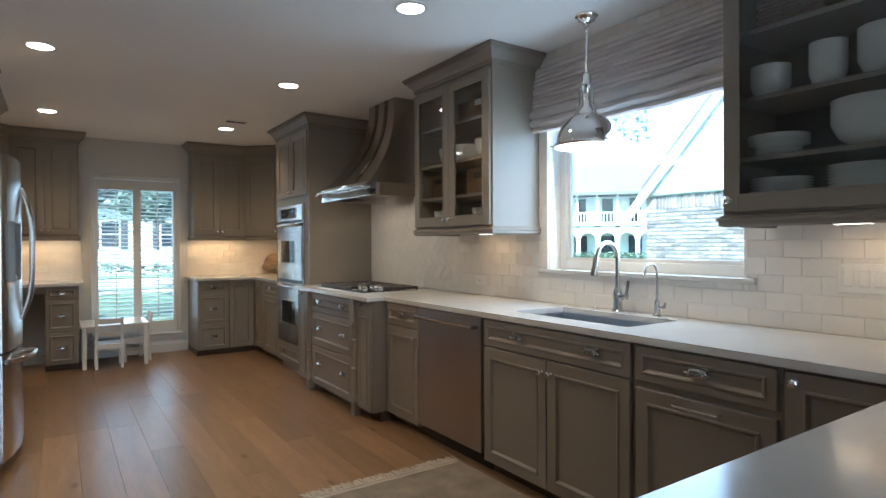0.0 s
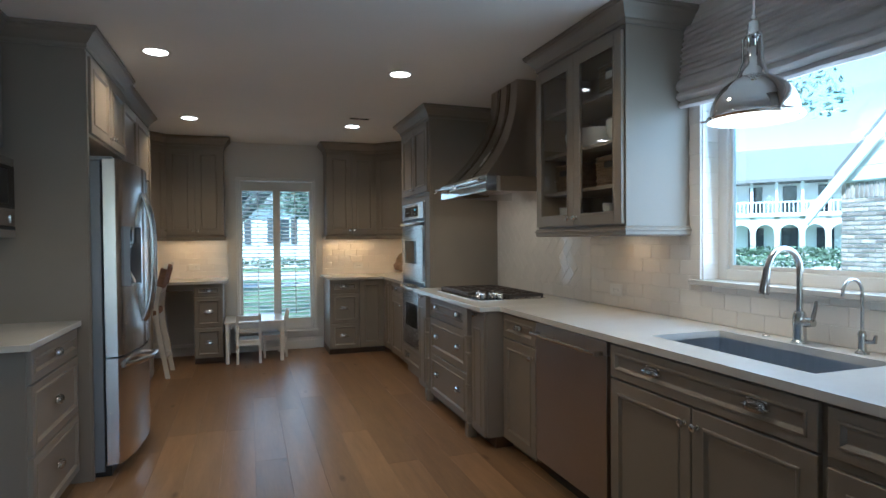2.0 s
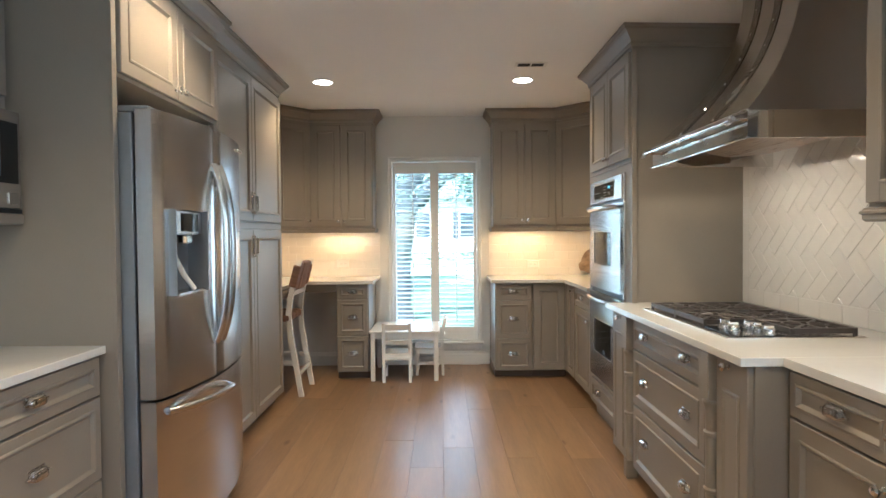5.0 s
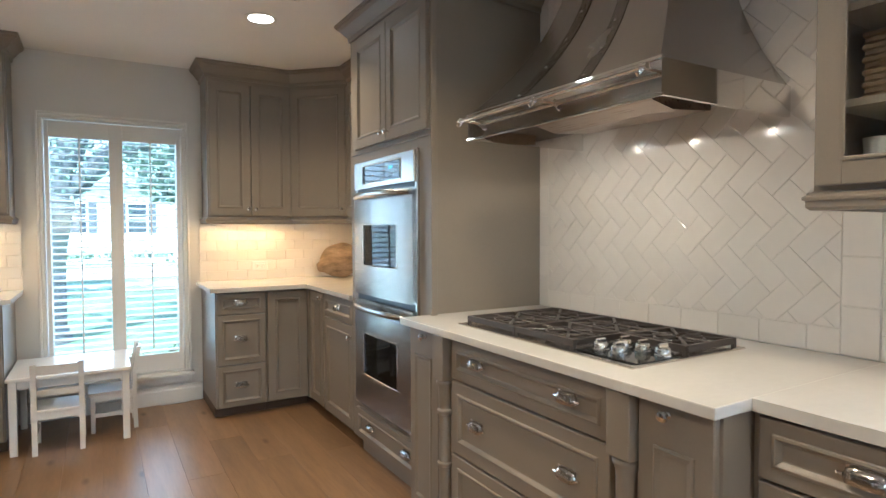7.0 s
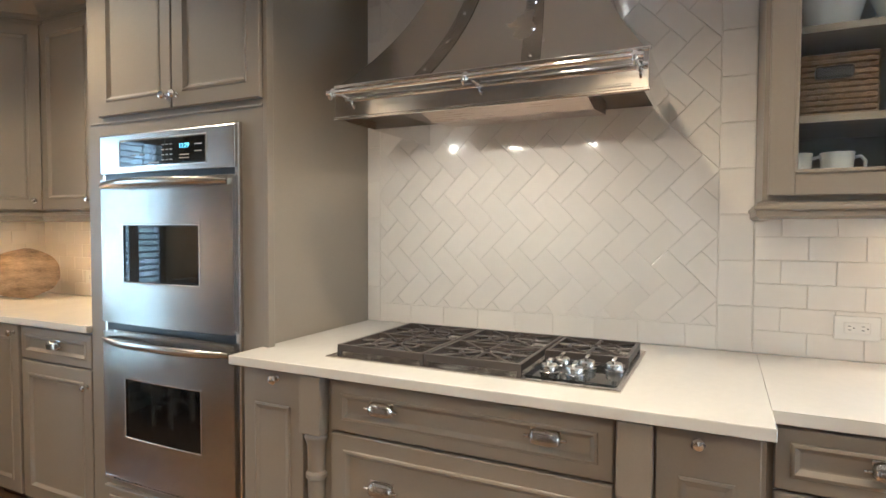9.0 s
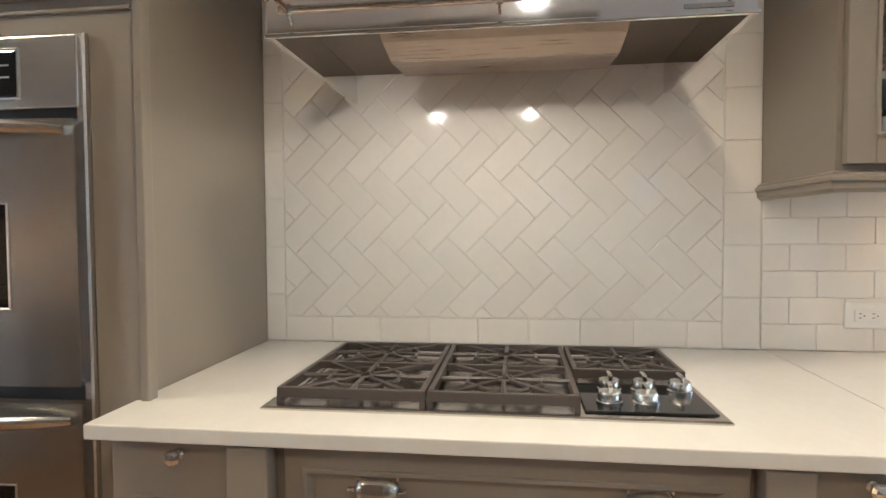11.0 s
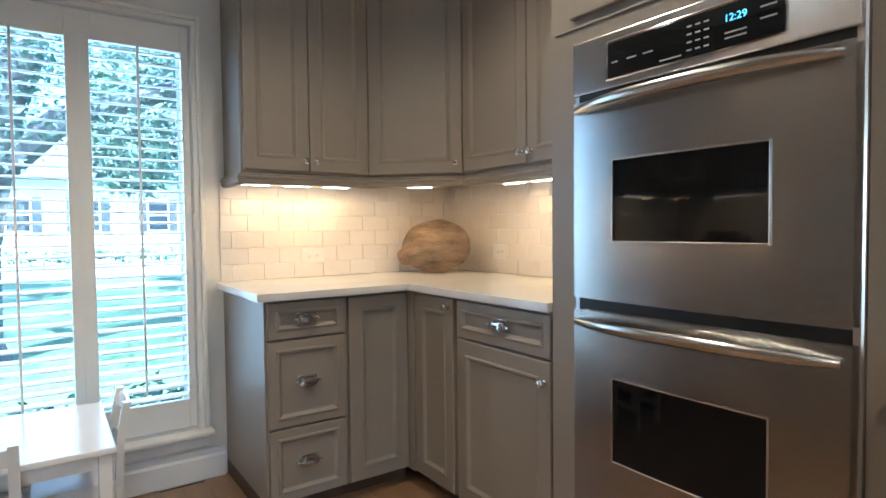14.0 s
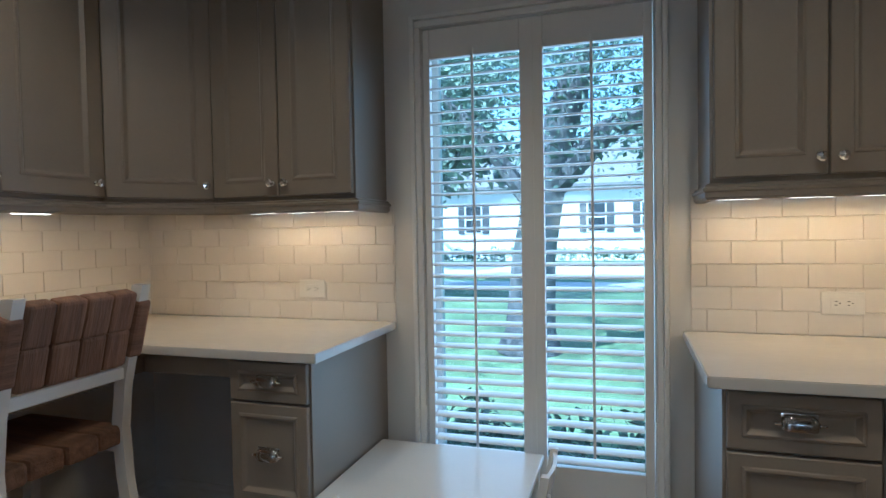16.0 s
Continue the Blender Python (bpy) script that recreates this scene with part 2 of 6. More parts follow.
def tube(points, r, n=10, bm=None, flat=1.0):
    """A round bar along points; r may be one radius or one for each point."""
    bm = bm or bmesh.new()
    pts = [Vector(p) for p in points]
    rs = r if isinstance(r, (list, tuple)) else [r] * len(pts)
    rings = []
    up = None
    for i, p in enumerate(pts):
        d = (pts[min(i + 1, len(pts) - 1)] - pts[max(i - 1, 0)]).normalized()
        if up is None:
            up = d.orthogonal().normalized()
        up = (up - d * up.dot(d)).normalized()
        side = d.cross(up)
        rings.append([bm.verts.new(p + (up * math.cos(2 * math.pi * k / n) + side * math.sin(2 * math.pi * k / n) * flat) * rs[i]) for k in range(n)])
    for a, b in zip(rings, rings[1:]):
        for k in range(n):
            bm.faces.new((a[k], a[(k + 1) % n], b[(k + 1) % n], b[k]))
    bm.faces.new(rings[0][::-1])
    bm.faces.new(rings[-1])
    return bm


def squaretube(points, w, d, bm=None):
    """A square-section bar through points that keeps its section level in x and y."""
    bm = bm or bmesh.new()
    rings = []
    for p in points:
        p = Vector(p)
        rings.append([bm.verts.new(p + Vector((sx * w / 2, sy * d / 2, 0))) for sx, sy in ((-1, -1), (1, -1), (1, 1), (-1, 1))])
    for a, b in zip(rings, rings[1:]):
        for k in range(4):
            bm.faces.new((a[k], a[(k + 1) % 4], b[(k + 1) % 4], b[k]))
    bm.faces.new(rings[0][::-1])
    bm.faces.new(rings[-1])
    return bm


def sweep(path, profile, closed=False):
    """Runs a profile of (outwards, z) pairs along a plan path, with mitred corners; outwards is to the path's right."""
    bm = bmesh.new()
    pts = [Vector((p[0], p[1])) for p in path]
    n = len(pts)
    rings = []
    for i, p in enumerate(pts):
        d0 = (pts[i] - pts[i - 1]).normalized() if i > 0 or closed else None
        d1 = (pts[(i + 1) % n] - pts[i]).normalized() if i < n - 1 or closed else None
        d0, d1 = d0 or d1, d1 or d0
        n0, n1 = Vector((d0.y, -d0.x)), Vector((d1.y, -d1.x))
        nn = (n0 + n1).normalized()
        k = 1 / max(0.3, nn.dot(n0))
        rings.append([bm.verts.new((p.x + nn.x * o * k, p.y + nn.y * o * k, z)) for o, z in profile])
    m = len(profile)
    for i in range(n if closed else n - 1):
        a, b = rings[i], rings[(i + 1) % n]
        for j in range(m):
            bm.faces.new((a[j], a[(j + 1) % m], b[(j + 1) % m], b[j]))
    if not closed:
        bm.faces.new(rings[0])
        bm.faces.new(rings[-1][::-1])
    return bm


def prism(outline, z0, z1, bevel=0.0):
    """A slab with a plan outline."""
    bm = bmesh.new()
    lo = [bm.verts.new((x, y, z0)) for x, y in outline]
    f = bm.faces.new(lo)
    ext = bmesh.ops.extrude_face_region(bm, geom=[f])
    bmesh.ops.translate(bm, verts=[v for v in ext["geom"] if isinstance(v, bmesh.types.BMVert)], vec=(0, 0, z1 - z0))
    if bevel:
        bmesh.ops.bevel(bm, geom=list(bm.edges), offset=bevel, segments=2, affect="EDGES")
    return bm


def nested(w, h, loops, back=0.0):
    """A front facing -y, x from 0 to w and z from 0 to h, from (inset, y) loops; the last loop is filled."""
    bm = bmesh.new()
    rings = []
    for inset, y in [(0, back)] + loops:
        i = min(inset, w / 2 - 0.002, h / 2 - 0.002)
        rings.append([bm.verts.new(p) for p in ((i, y, i), (w - i, y, i), (w - i, y, h - i), (i, y, h - i))])
    for a, b in zip(rings, rings[1:]):
        for k in range(4):
            bm.faces.new((a[k], a[(k + 1) % 4], b[(k + 1) % 4], b[k]))
    bm.faces.new(rings[-1])
    bm.faces.new(rings[0][::-1])
    return bm


def panel_front(w, h, rail=0.055, t=0.02):
    r = min(rail, w * 0.24, h * 0.24)
    return nested(w, h, [(0, -t + 0.003), (0.003, -t), (r, -t), (r + 0.003, -t - 0.004), (r + 0.009, -t - 0.005), (r + 0.013, -t - 0.001), (r + 0.02, -t + 0.007), (r + 0.024, -t + 0.008)])


# ---- structure ----
XR, XL, XLF, YE, YB = 3.126, -0.56, -0.66, 8.785, -3.2   # right wall, left wall by the desk, left wall in front, end wall, back wall
WY0, WY1, WZ0, WZ1 = 2.50, 3.79, 1.125, 2.36            # sink window opening
EX0, EX1, EZ0, EZ1 = 0.822, 1.683, 0.25, 2.078          # shutter window opening


def structure(name, label, mat, *boxes):
    bm = bmesh.new()
    for b in boxes:
        bbox(bm, *b)
    return tagged(part(name, bm, mat), label, "wall", kind="structure")


wall_right = structure("wall_right", "white painted wall with a tiled backsplash and sink window", WHITE,
                       (XR, XR + 0.2, YB - 0.2, WY0, -0.3, 2.75), (XR, XR + 0.2, WY1, YE + 0.2, -0.3, 2.75),
                       (XR, XR + 0.2, WY0, WY1, -0.3, WZ0), (XR, XR + 0.2, WY0, WY1, WZ1, 2.75))
wall_end = structure("wall_end", "white painted wall with a tall shuttered window", WHITE,
                     (-3.2, EX0, YE, YE + 0.2, -0.3, 2.75), (EX1, XR, YE, YE + 0.2, -0.3, 2.75),
                     (EX0, EX1, YE, YE + 0.2, -0.3, EZ0), (EX0, EX1, YE, YE + 0.2, EZ1, 2.75))
wall_left = structure("wall_left", "white painted wall behind the desk and pantry", WHITE,
                      (XL - 0.2, XL, 6.6, YE, -0.3, 2.75), (XLF - 0.2, XLF, 4.33, 6.6, -0.3, 2.75))
wall_side = structure("wall_side", "plain white painted wall", WHITE, (-3.2, -3.0, YB, 4.37, -0.3, 2.75), (-3.2, XLF, 4.33, 4.45, -0.3, 2.75))
# Unseen opening added to let cool sky light into the room from behind.
wall_back = structure("wall_back", "plain white painted wall with an added unseen opening for daylight", WHITE,
                      (-3.2, -1.4, YB - 0.2, YB, -0.3, 2.75), (0.8, XR, YB - 0.2, YB, -0.3, 2.75), (-1.4, 0.8, YB - 0.2, YB, -0.3, 0.1), (-1.4, 0.8, YB - 0.2, YB, 2.15, 2.75))
# Slab runs past the back wall as an added, unseen overhang against sun.
ceiling = tagged(part("ceiling", box(-3.2, XR + 0.2, YB - 2.4, YE + 0.2, CEIL, CEIL + 0.18), CEILING), "smooth white painted ceiling with recessed downlights", "ceiling", kind="structure")
floor = tagged(part("floor", box(-3.2, XR, YB, YE, -0.3, -0.012), SUBFLOOR), "wide honey oak plank floor with knots", "floor", kind="structure")

# window above the sink: frame, pane and stone sill
win = thing("window_1", pose(0, 0, 0), "white framed fixed window above the sink, tiled jambs", "window", kind="structure")
gx = XR + 0.14
for nm, b in (("window_frame", (gx - 0.03, gx + 0.04, WY0, WY0 + 0.055, WZ0, WZ1)), ("window_frame", (gx - 0.03, gx + 0.04, WY1 - 0.055, WY1, WZ0, WZ1)),
              ("window_frame", (gx - 0.03, gx + 0.04, WY0 + 0.055, WY1 - 0.055, WZ0, WZ0 + 0.06)), ("window_frame", (gx - 0.03, gx + 0.04, WY0 + 0.055, WY1 - 0.055, WZ1 - 0.06, WZ1))):
    part(nm, box(*b, bevel=0.006), TRIM, win)
for b in ((gx - 0.012, gx, WY0 + 0.055, WY0 + 0.075, WZ0 + 0.06, WZ1 - 0.06), (gx - 0.012, gx, WY1 - 0.075, WY1 - 0.055, WZ0 + 0.06, WZ1 - 0.06), (gx - 0.012, gx, WY0 + 0.075, WY1 - 0.075, WZ0 + 0.06, WZ0 + 0.08)):
    part("glazing_bead", box(*b, bevel=0.003), TRIM, win)
pane = part("pane", box(gx + 0.005, gx + 0.011, WY0 + 0.05, WY1 - 0.05, WZ0 + 0.055, WZ1 - 0.055), WINDOWGLASS, win, "clear glass")
pane.visible_shadow = False
part("window_sill", box(XR - 0.03, gx - 0.03, WY0 - 0.06, WY1 + 0.065, WZ0 - 0.022, WZ0 + 0.004, bevel=0.004), QUARTZ, win, "white stone sill")

# tall window at the end: casing, shutters, louvres
shut = thing("window_2", pose(0, 0, 0), "tall window with white plantation shutters, louvres open", "window", kind="structure")
cy = YE - 0.02
for b in ((EX0 - 0.028, EX0 - 0.004, cy, YE + 0.02, 0.242, EZ1 + 0.004), (EX1 + 0.004, EX1 + 0.028, cy, YE + 0.02, 0.242, EZ1 + 0.004), (EX0 - 0.028, EX1 + 0.028, cy, YE + 0.02, EZ1 + 0.004, EZ1 + 0.03)):
    part("casing", box(*b, bevel=0.005), TRIM, shut)
for b in ((EX0 - 0.046, EX0 - 0.028, cy - 0.012, YE, 0.242, EZ1 + 0.048), (EX1 + 0.028, EX1 + 0.046, cy - 0.012, YE, 0.242, EZ1 + 0.048), (EX0 - 0.028, EX1 + 0.028, cy - 0.012, YE, EZ1 + 0.03, EZ1 + 0.048)):
    part("back_band", box(*b, bevel=0.004), TRIM, shut)
part("window_sill", box(EX0 - 0.062, EX1 + 0.062, cy - 0.05, YE, 0.215, 0.24, bevel=0.008), TRIM, shut)
part("apron", box(EX0 - 0.046, EX1 + 0.046, cy - 0.008, YE, 0.155, 0.213, bevel=0.005), TRIM, shut)
LZ0, LZ1 = 0.386, 1.956
for k, (a0, a1, b0, b1) in enumerate(((EX0, 0.853, 1.209, 1.2515), (1.2535, 1.296, 1.648, EX1))):
    sh = part("shutter_panel", nested(0.01, 0.01, [(0.001, -0.001)]), TRIM, shut)
    bm = bmesh.new()
    for b in ((a0 + 0.004, a1, YE - 0.008, YE + 0.022, EZ0 + 0.006, EZ1 - 0.006), (b0, b1 - (0.004 if k else 0), YE - 0.008, YE + 0.022, EZ0 + 0.006, EZ1 - 0.006),
              (a1, b0, YE - 0.008, YE + 0.022, EZ0 + 0.006, LZ0), (a1, b0, YE - 0.008, YE + 0.022, LZ1, EZ1 - 0.006)):
        bbox(bm, *b, bevel=0.003)
    bm.to_mesh(sh.data)
    bm.free()
    w = b0 - a1 - 0.006
    n = 34
    for i in range(n):
        z = LZ0 + (i + 0.5) * (LZ1 - LZ0) / n
        bm = bmesh.new()
        ring = [(math.cos(a) * 0.027, math.sin(a) * 0.005) for a in [j * math.pi / 5 for j in range(10)]]
        va = [bm.verts.new((-w / 2, y, q)) for y, q in ring]
        vb = [bm.verts.new((w / 2, y, q)) for y, q in ring]
        for j in range(10):
            bm.faces.new((va[j], va[(j + 1) % 10], vb[(j + 1) % 10], vb[j]))
        bm.faces.new(va[::-1])
        bm.faces.new(vb)
        lv = part("louvre", bm, TRIM, sh, m=pose(a1 + 0.003 + w / 2, YE + 0.007, z, 10))
    part("tilt_rod", box((a1 + b0) / 2 - 0.005, (a1 + b0) / 2 + 0.005, YE - 0.03, YE - 0.022, LZ0 + 0.05, LZ1 + 0.02, bevel=0.002), TRIM, sh)
part("astragal", box(1.2455, 1.2595, YE - 0.013, YE - 0.0085, EZ0 + 0.008, EZ1 - 0.008, bevel=0.001), TRIM, shut)
for z in (0.55, 1.2, 1.85):
    part("hinge", box(EX1 - 0.002, EX1 + 0.008, cy - 0.006, cy, z - 0.035, z + 0.035, bevel=0.002), TRIM, shut)
    part("hinge", box(EX0 - 0.008, EX0 + 0.002, cy - 0.006, cy, z - 0.035, z + 0.035, bevel=0.002), TRIM, shut)
op = part("pane", box(EX0, EX1, YE + 0.12, YE + 0.126, EZ0, EZ1), WINDOWGLASS, shut, "clear glass")
op.visible_shadow = False
for b in ((EX0, EX0 + 0.03, YE + 0.1, YE + 0.15, EZ0, EZ1), (EX1 - 0.03, EX1, YE + 0.1, YE + 0.15, EZ0, EZ1),
          (EX0, EX1, YE + 0.1, YE + 0.15, EZ0, EZ0 + 0.04), (EX0, EX1, YE + 0.1, YE + 0.15, EZ1 - 0.04, EZ1)):
    part("sash", box(*b, bevel=0.003), TRIM, shut)
BASEPROF = [(0, 0), (0.018, 0), (0.018, 0.1), (0.012, 0.112), (0.012, 0.122), (0.005, 0.135), (0, 0.135)]
tagged(part("baseboard", sweep([(0.65, YE), (1.80, YE)], BASEPROF), TRIM), "white moulded baseboard under the window", "baseboard", kind="structure")
tagged(part("baseboard", sweep([(XL, 7.49), (XL, YE), (0.345, YE)], BASEPROF), TRIM), "white moulded baseboard under the desk", "baseboard", kind="structure")

# ---- cabinets ----
R, L, E = -90, 90, 0    # fronts facing the room from the right wall, the left wall and the end wall


def knob(parent, x, z, y=-0.02):
    bm = lathe([(0.009, 0.0), (0.010, -0.003), (0.0055, -0.006), (0.005, -0.013), (0.012, -0.017), (0.0155, -0.022), (0.0155, -0.027), (0.011, -0.032), (0.0, -0.034)], 10, "y", (x, y, z))
    return part("knob", bm, CHROME, parent, "polished chrome knob")


def pull(parent, x, z, y=-0.02, w=0.088):
    bm = bmesh.new()
    nx, na = 14, 8
    grid = []
    for i in range(nx + 1):
        u = -1 + 2 * i / nx
        r = max(0.003, (1 - abs(u) ** 5) ** 0.5)
        row = []
        for j in range(na + 1):
            a = math.radians(8 + 100 * j / na)
            row.append(bm.verts.new((x + u * w / 2, y - 0.024 * r * math.sin(a) ** 0.7, z + 0.029 * r * math.cos(a) - 0.007)))
        grid.append(row)
    for i in range(nx):
        for j in range(na):
            bm.faces.new((grid[i][j], grid[i + 1][j], grid[i + 1][j + 1], grid[i][j + 1]))
    bmesh.ops.solidify(bm, geom=bm.faces[:], thickness=0.002)
    bbox(bm, x - w / 2 + 0.004, x + w / 2 - 0.004, y - 0.0025, y, z + 0.012, z + 0.023, bevel=0.001)
    for s in (-1, 1):
        tube([(x + s * (w / 2 - 0.003), y - 0.008, z - 0.002), (x + s * (w / 2 + 0.008), y - 0.008, z - 0.002)], [0.006, 0.003], 8, bm)
        lathe([(0.0, -0.003), (0.0045, -0.002), (0.0045, 0.002), (0.0, 0.003)], 8, "x", (x + s * (w / 2 + 0.009), y - 0.008, z - 0.002), bm)
    return part("cup_pull", bm, CHROME, parent, "polished chrome cup pull", smooth=True)


def front(parent, name, x0, x1, z0, z1, knobs=(), pulls=(), rail=0.055, y=0.0):
    g = 0.0018
    f = part(name, panel_front(x1 - x0 - 2 * g, z1 - z0 - 2 * g, rail), PAINT, parent, m=pose(x0 + g, y, z0 + g))
    for kx, kz in knobs:
        knob(f, kx - x0, kz - z0)
    for kx, kz in pulls:
        pull(f, kx - x0, kz - z0)
    return f


def cabinet(name, x, y, turn, w, d, z0, z1, label, category="cabinet", toe=0.07, group=""):
    """A unit whose front is local y = 0, with local x to the right as seen from the front."""
    c = thing(name, pose(x, y, 0, 0, 0, turn), label, category, group)
    bm = bmesh.new()
    bbox(bm, 0.0008, w - 0.0008, 0, d, z0 + toe, z1, bevel=0.0012)
    part("body", bm, PAINT, c)
    if toe:
        part("toe_kick", box(0.0008, w - 0.0008, 0.057, d, z0, z0 + toe - 0.001), KICK, c, "dark brown toe board")
    return c


CT0, CT = 0.884, 0.914
XF = 2.475     # body face of the right run
# right run, from the oven tower towards the peninsula; local x runs to smaller y
c = cabinet("base_cabinet", XF, 4.79, R, 0.472, XR - XF, 0, CT0, "taupe painted base cabinet with one drawer over one door", group="base cabinets")
front(c, "drawer_front", 0.02, 0.458, 0.725, 0.874, pulls=[(0.245, 0.803)], rail=0.032)
front(c, "door", 0.02, 0.458, 0.075, 0.72, knobs=[(0.425, 0.655)])
c = cabinet("sink_cabinet", XF, 3.633, R, 1.024, XR - XF, 0, 0.66, "taupe painted sink base cabinet with two doors", group="base cabinets")
part("face_frame", box(0, 1.024, 0, 0.025, 0.66, CT0), PAINT, c)
front(c, "drawer_front", 0.012, 1.012, 0.725, 0.874, pulls=[(0.30, 0.803), (0.80, 0.803)], rail=0.032)
front(c, "door", 0.012, 0.511, 0.075, 0.72, knobs=[(0.481, 0.655)])
front(c, "door", 0.513, 1.012, 0.075, 0.72, knobs=[(0.543, 0.655)])
c = cabinet("base_cabinet", XF, 2.609, R, 0.594, XR - XF, 0, CT0, "taupe painted pull-out base cabinet with a bar handle under one drawer", group="base cabinets")
front(c, "drawer_front", 0.012, 0.582, 0.725, 0.874, pulls=[(0.297, 0.803)], rail=0.032)
f = front(c, "door", 0.012, 0.582, 0.075, 0.70)
part("bar_handle", tube([(0.19, -0.02, 0.59), (0.19, -0.045, 0.59), (0.2, -0.048, 0.59), (0.36, -0.048, 0.59), (0.37, -0.045, 0.59), (0.37, -0.02, 0.59)], 0.005, 8), CHROME, f, "slim chrome bar handle", smooth=True)
c = cabinet("base_cabinet", XF, 2.015, R, 0.44, XR - XF, 0, CT0, "taupe painted base cabinet with one tall door", group="base cabinets")
front(c, "door", 0.012, 0.43, 0.075, 0.874, knobs=[(0.045, 0.835)])
c = cabinet("peninsula_cabinet", 1.19, 1.57, 180, 0.01, 0.01, 0.3, 0.31, "taupe painted peninsula cabinet under a white worktop")
bpy.data.objects.remove(c.children[0])
part("body", box(0, -1.9, 0, 0.6, 0.07, CT0, bevel=0.002), PAINT, c)
part("toe_kick", box(-0.04, -1.9, 0.06, 0.6, 0, 0.069), KICK, c, "dark brown toe board")

# cooking cabinet that stands forward, with turned columns
XB = 2.355
c = cabinet("cooktop_cabinet", XB, 6.31, R, 1.52, XR - XB, 0, CT0, "taupe cooktop base cabinet with turned half columns and three wide drawers")
front(c, "drawer_front", 0.363, 1.20, 0.716, 0.874, pulls=[(0.545, 0.803), (1.03, 0.803)], rail=0.036)
front(c, "drawer_front", 0.363, 1.20, 0.42, 0.711, pulls=[(0.545, 0.568), (1.03, 0.568)], rail=0.045)
front(c, "drawer_front", 0.363, 1.20, 0.075, 0.415, pulls=[(0.545, 0.262), (1.03, 0.262)], rail=0.045)
for x0, x1, kx in ((0.012, 0.258, 0.155), (1.293, 1.51, 1.385)):
    f = part("pull_out_front", nested(x1 - x0, 0.799, [(0, -0.017), (0.003, -0.02), (0.055, -0.02)]), PAINT, c, m=pose(x0, 0, 0.075))
    part("raised_panel", nested(x1 - x0 - 0.1, 0.64, [(0, -0.004), (0.006, -0.007), (0.02, -0.002), (0.022, -0.002)]), PAINT, f, m=pose(0.05, -0.02, 0.05))
    knob(f, kx - x0, 0.775)
for x0 in (0.262, 1.206):
    xm = x0 + 0.043
    col = part("turned_column", lathe([(0.026, 0.10), (0.030, 0.13), (0.030, 0.15), (0.024, 0.16), (0.026, 0.19), (0.026, 0.34), (0.034, 0.345), (0.034, 0.356), (0.027, 0.362), (0.027, 0.555), (0.034, 0.56), (0.034, 0.573), (0.027, 0.58),
                                       (0.029, 0.66), (0.033, 0.672), (0.038, 0.684), (0.038, 0.69), (0.03, 0.70)], 20, "z", (xm, -0.012, 0)), PAINT, c, smooth=True)
    part("top_block", box(xm - 0.04, xm + 0.04, -0.05, 0, 0.70, 0.880, bevel=0.004), PAINT, c)
    part("foot_block", box(xm - 0.028, xm + 0.028, -0.044, 0.02, 0.0, 0.10, bevel=0.006), PAINT, c)

# oven tower
XT = 2.452
tower = thing("oven_tower", pose(XT, 7.27, 0, 0, 0, R), "tall taupe painted oven cabinet with two upper doors", "cabinet")
TW = 0.975
TB = 0.94
for nm, b in (("side_panel", (0, 0.10, 0.02, 0.7, 0.07, 2.47)), ("side_panel", (0.862, TB, 0.02, 0.7, 0.0, 2.47)), ("upper_box", (0.10, 0.862, 0.02, 0.7, 1.70, 2.47)), ("lower_box", (0.10, 0.862, 0.02, 0.7, 0.0, 0.285)), ("back_panel", (0.10, 0.862, 0.6, 0.7, 0.285, 1.70)),
              ("stile", (0, 0.108, 0, 0.02, 0.07, 2.47)), ("stile", (0.856, TW - 0.016, 0, 0.02, 0.07, 2.47)), ("top_rail", (0.108, 0.856, 0, 0.02, 1.695, 2.47)), ("bottom_rail", (0.108, 0.856, 0, 0.02, 0.07, 0.292))):
    part(nm, box(*b), PAINT, tower)
part("edge_bead", box(TW - 0.016, TW + 0.003, -0.006, 0.026, 0.07, 2.41, bevel=0.003), PAINT, tower)
part("shelf_bead", box(0.02, TW - 0.02, -0.006, 0, 1.748, 1.756, bevel=0.002), PAINT, tower)
front(tower, "door", 0.09, 0.522, 1.775, 2.40, knobs=[(0.495, 1.82)])
front(tower, "door", 0.524, 0.957, 1.775, 2.40, knobs=[(0.552, 1.82)])
front(tower, "drawer_front", 0.09, 0.957, 0.085, 0.265, pulls=[(0.30, 0.185), (0.74, 0.185)], rail=0.034)

# corner base cabinets past the tower
c = cabinet("base_cabinet", XF, 8.122, R, 0.31, 0.6, 0, CT0, "narrow taupe painted corner base cabinet with one tall door", group="base cabinets")
front(c, "door", 0.012, 0.30, 0.075, 0.874, knobs=[(0.265, 0.835)])
c = cabinet("base_cabinet", XF, 7.812, R, 0.54, 0.6, 0, CT0, "taupe painted base cabinet with one drawer over one door", group="base cabinets")
front(c, "drawer_front", 0.012, 0.53, 0.725, 0.874, pulls=[(0.272, 0.803)], rail=0.032)
front(c, "door", 0.012, 0.53, 0.075, 0.72, knobs=[(0.50, 0.645)])
YF = 8.187
c = cabinet("drawer_cabinet", 1.81, YF, E, 0.345, YE - YF, 0, CT0, "taupe painted base cabinet with three drawers beside the window", group="base cabinets")
for z0, z1 in ((0.725, 0.874), (0.372, 0.72), (0.075, 0.367)):
    front(c, "drawer_front", 0.008, 0.338, z0, z1, pulls=[(0.165, (z0 + z1) / 2 + 0.002)], rail=0.032)
c = cabinet("blind_corner_cabinet", 2.155, YF, E, 0.32, YE - YF, 0, CT0, "taupe painted blank corner panel cabinet", group="base cabinets")
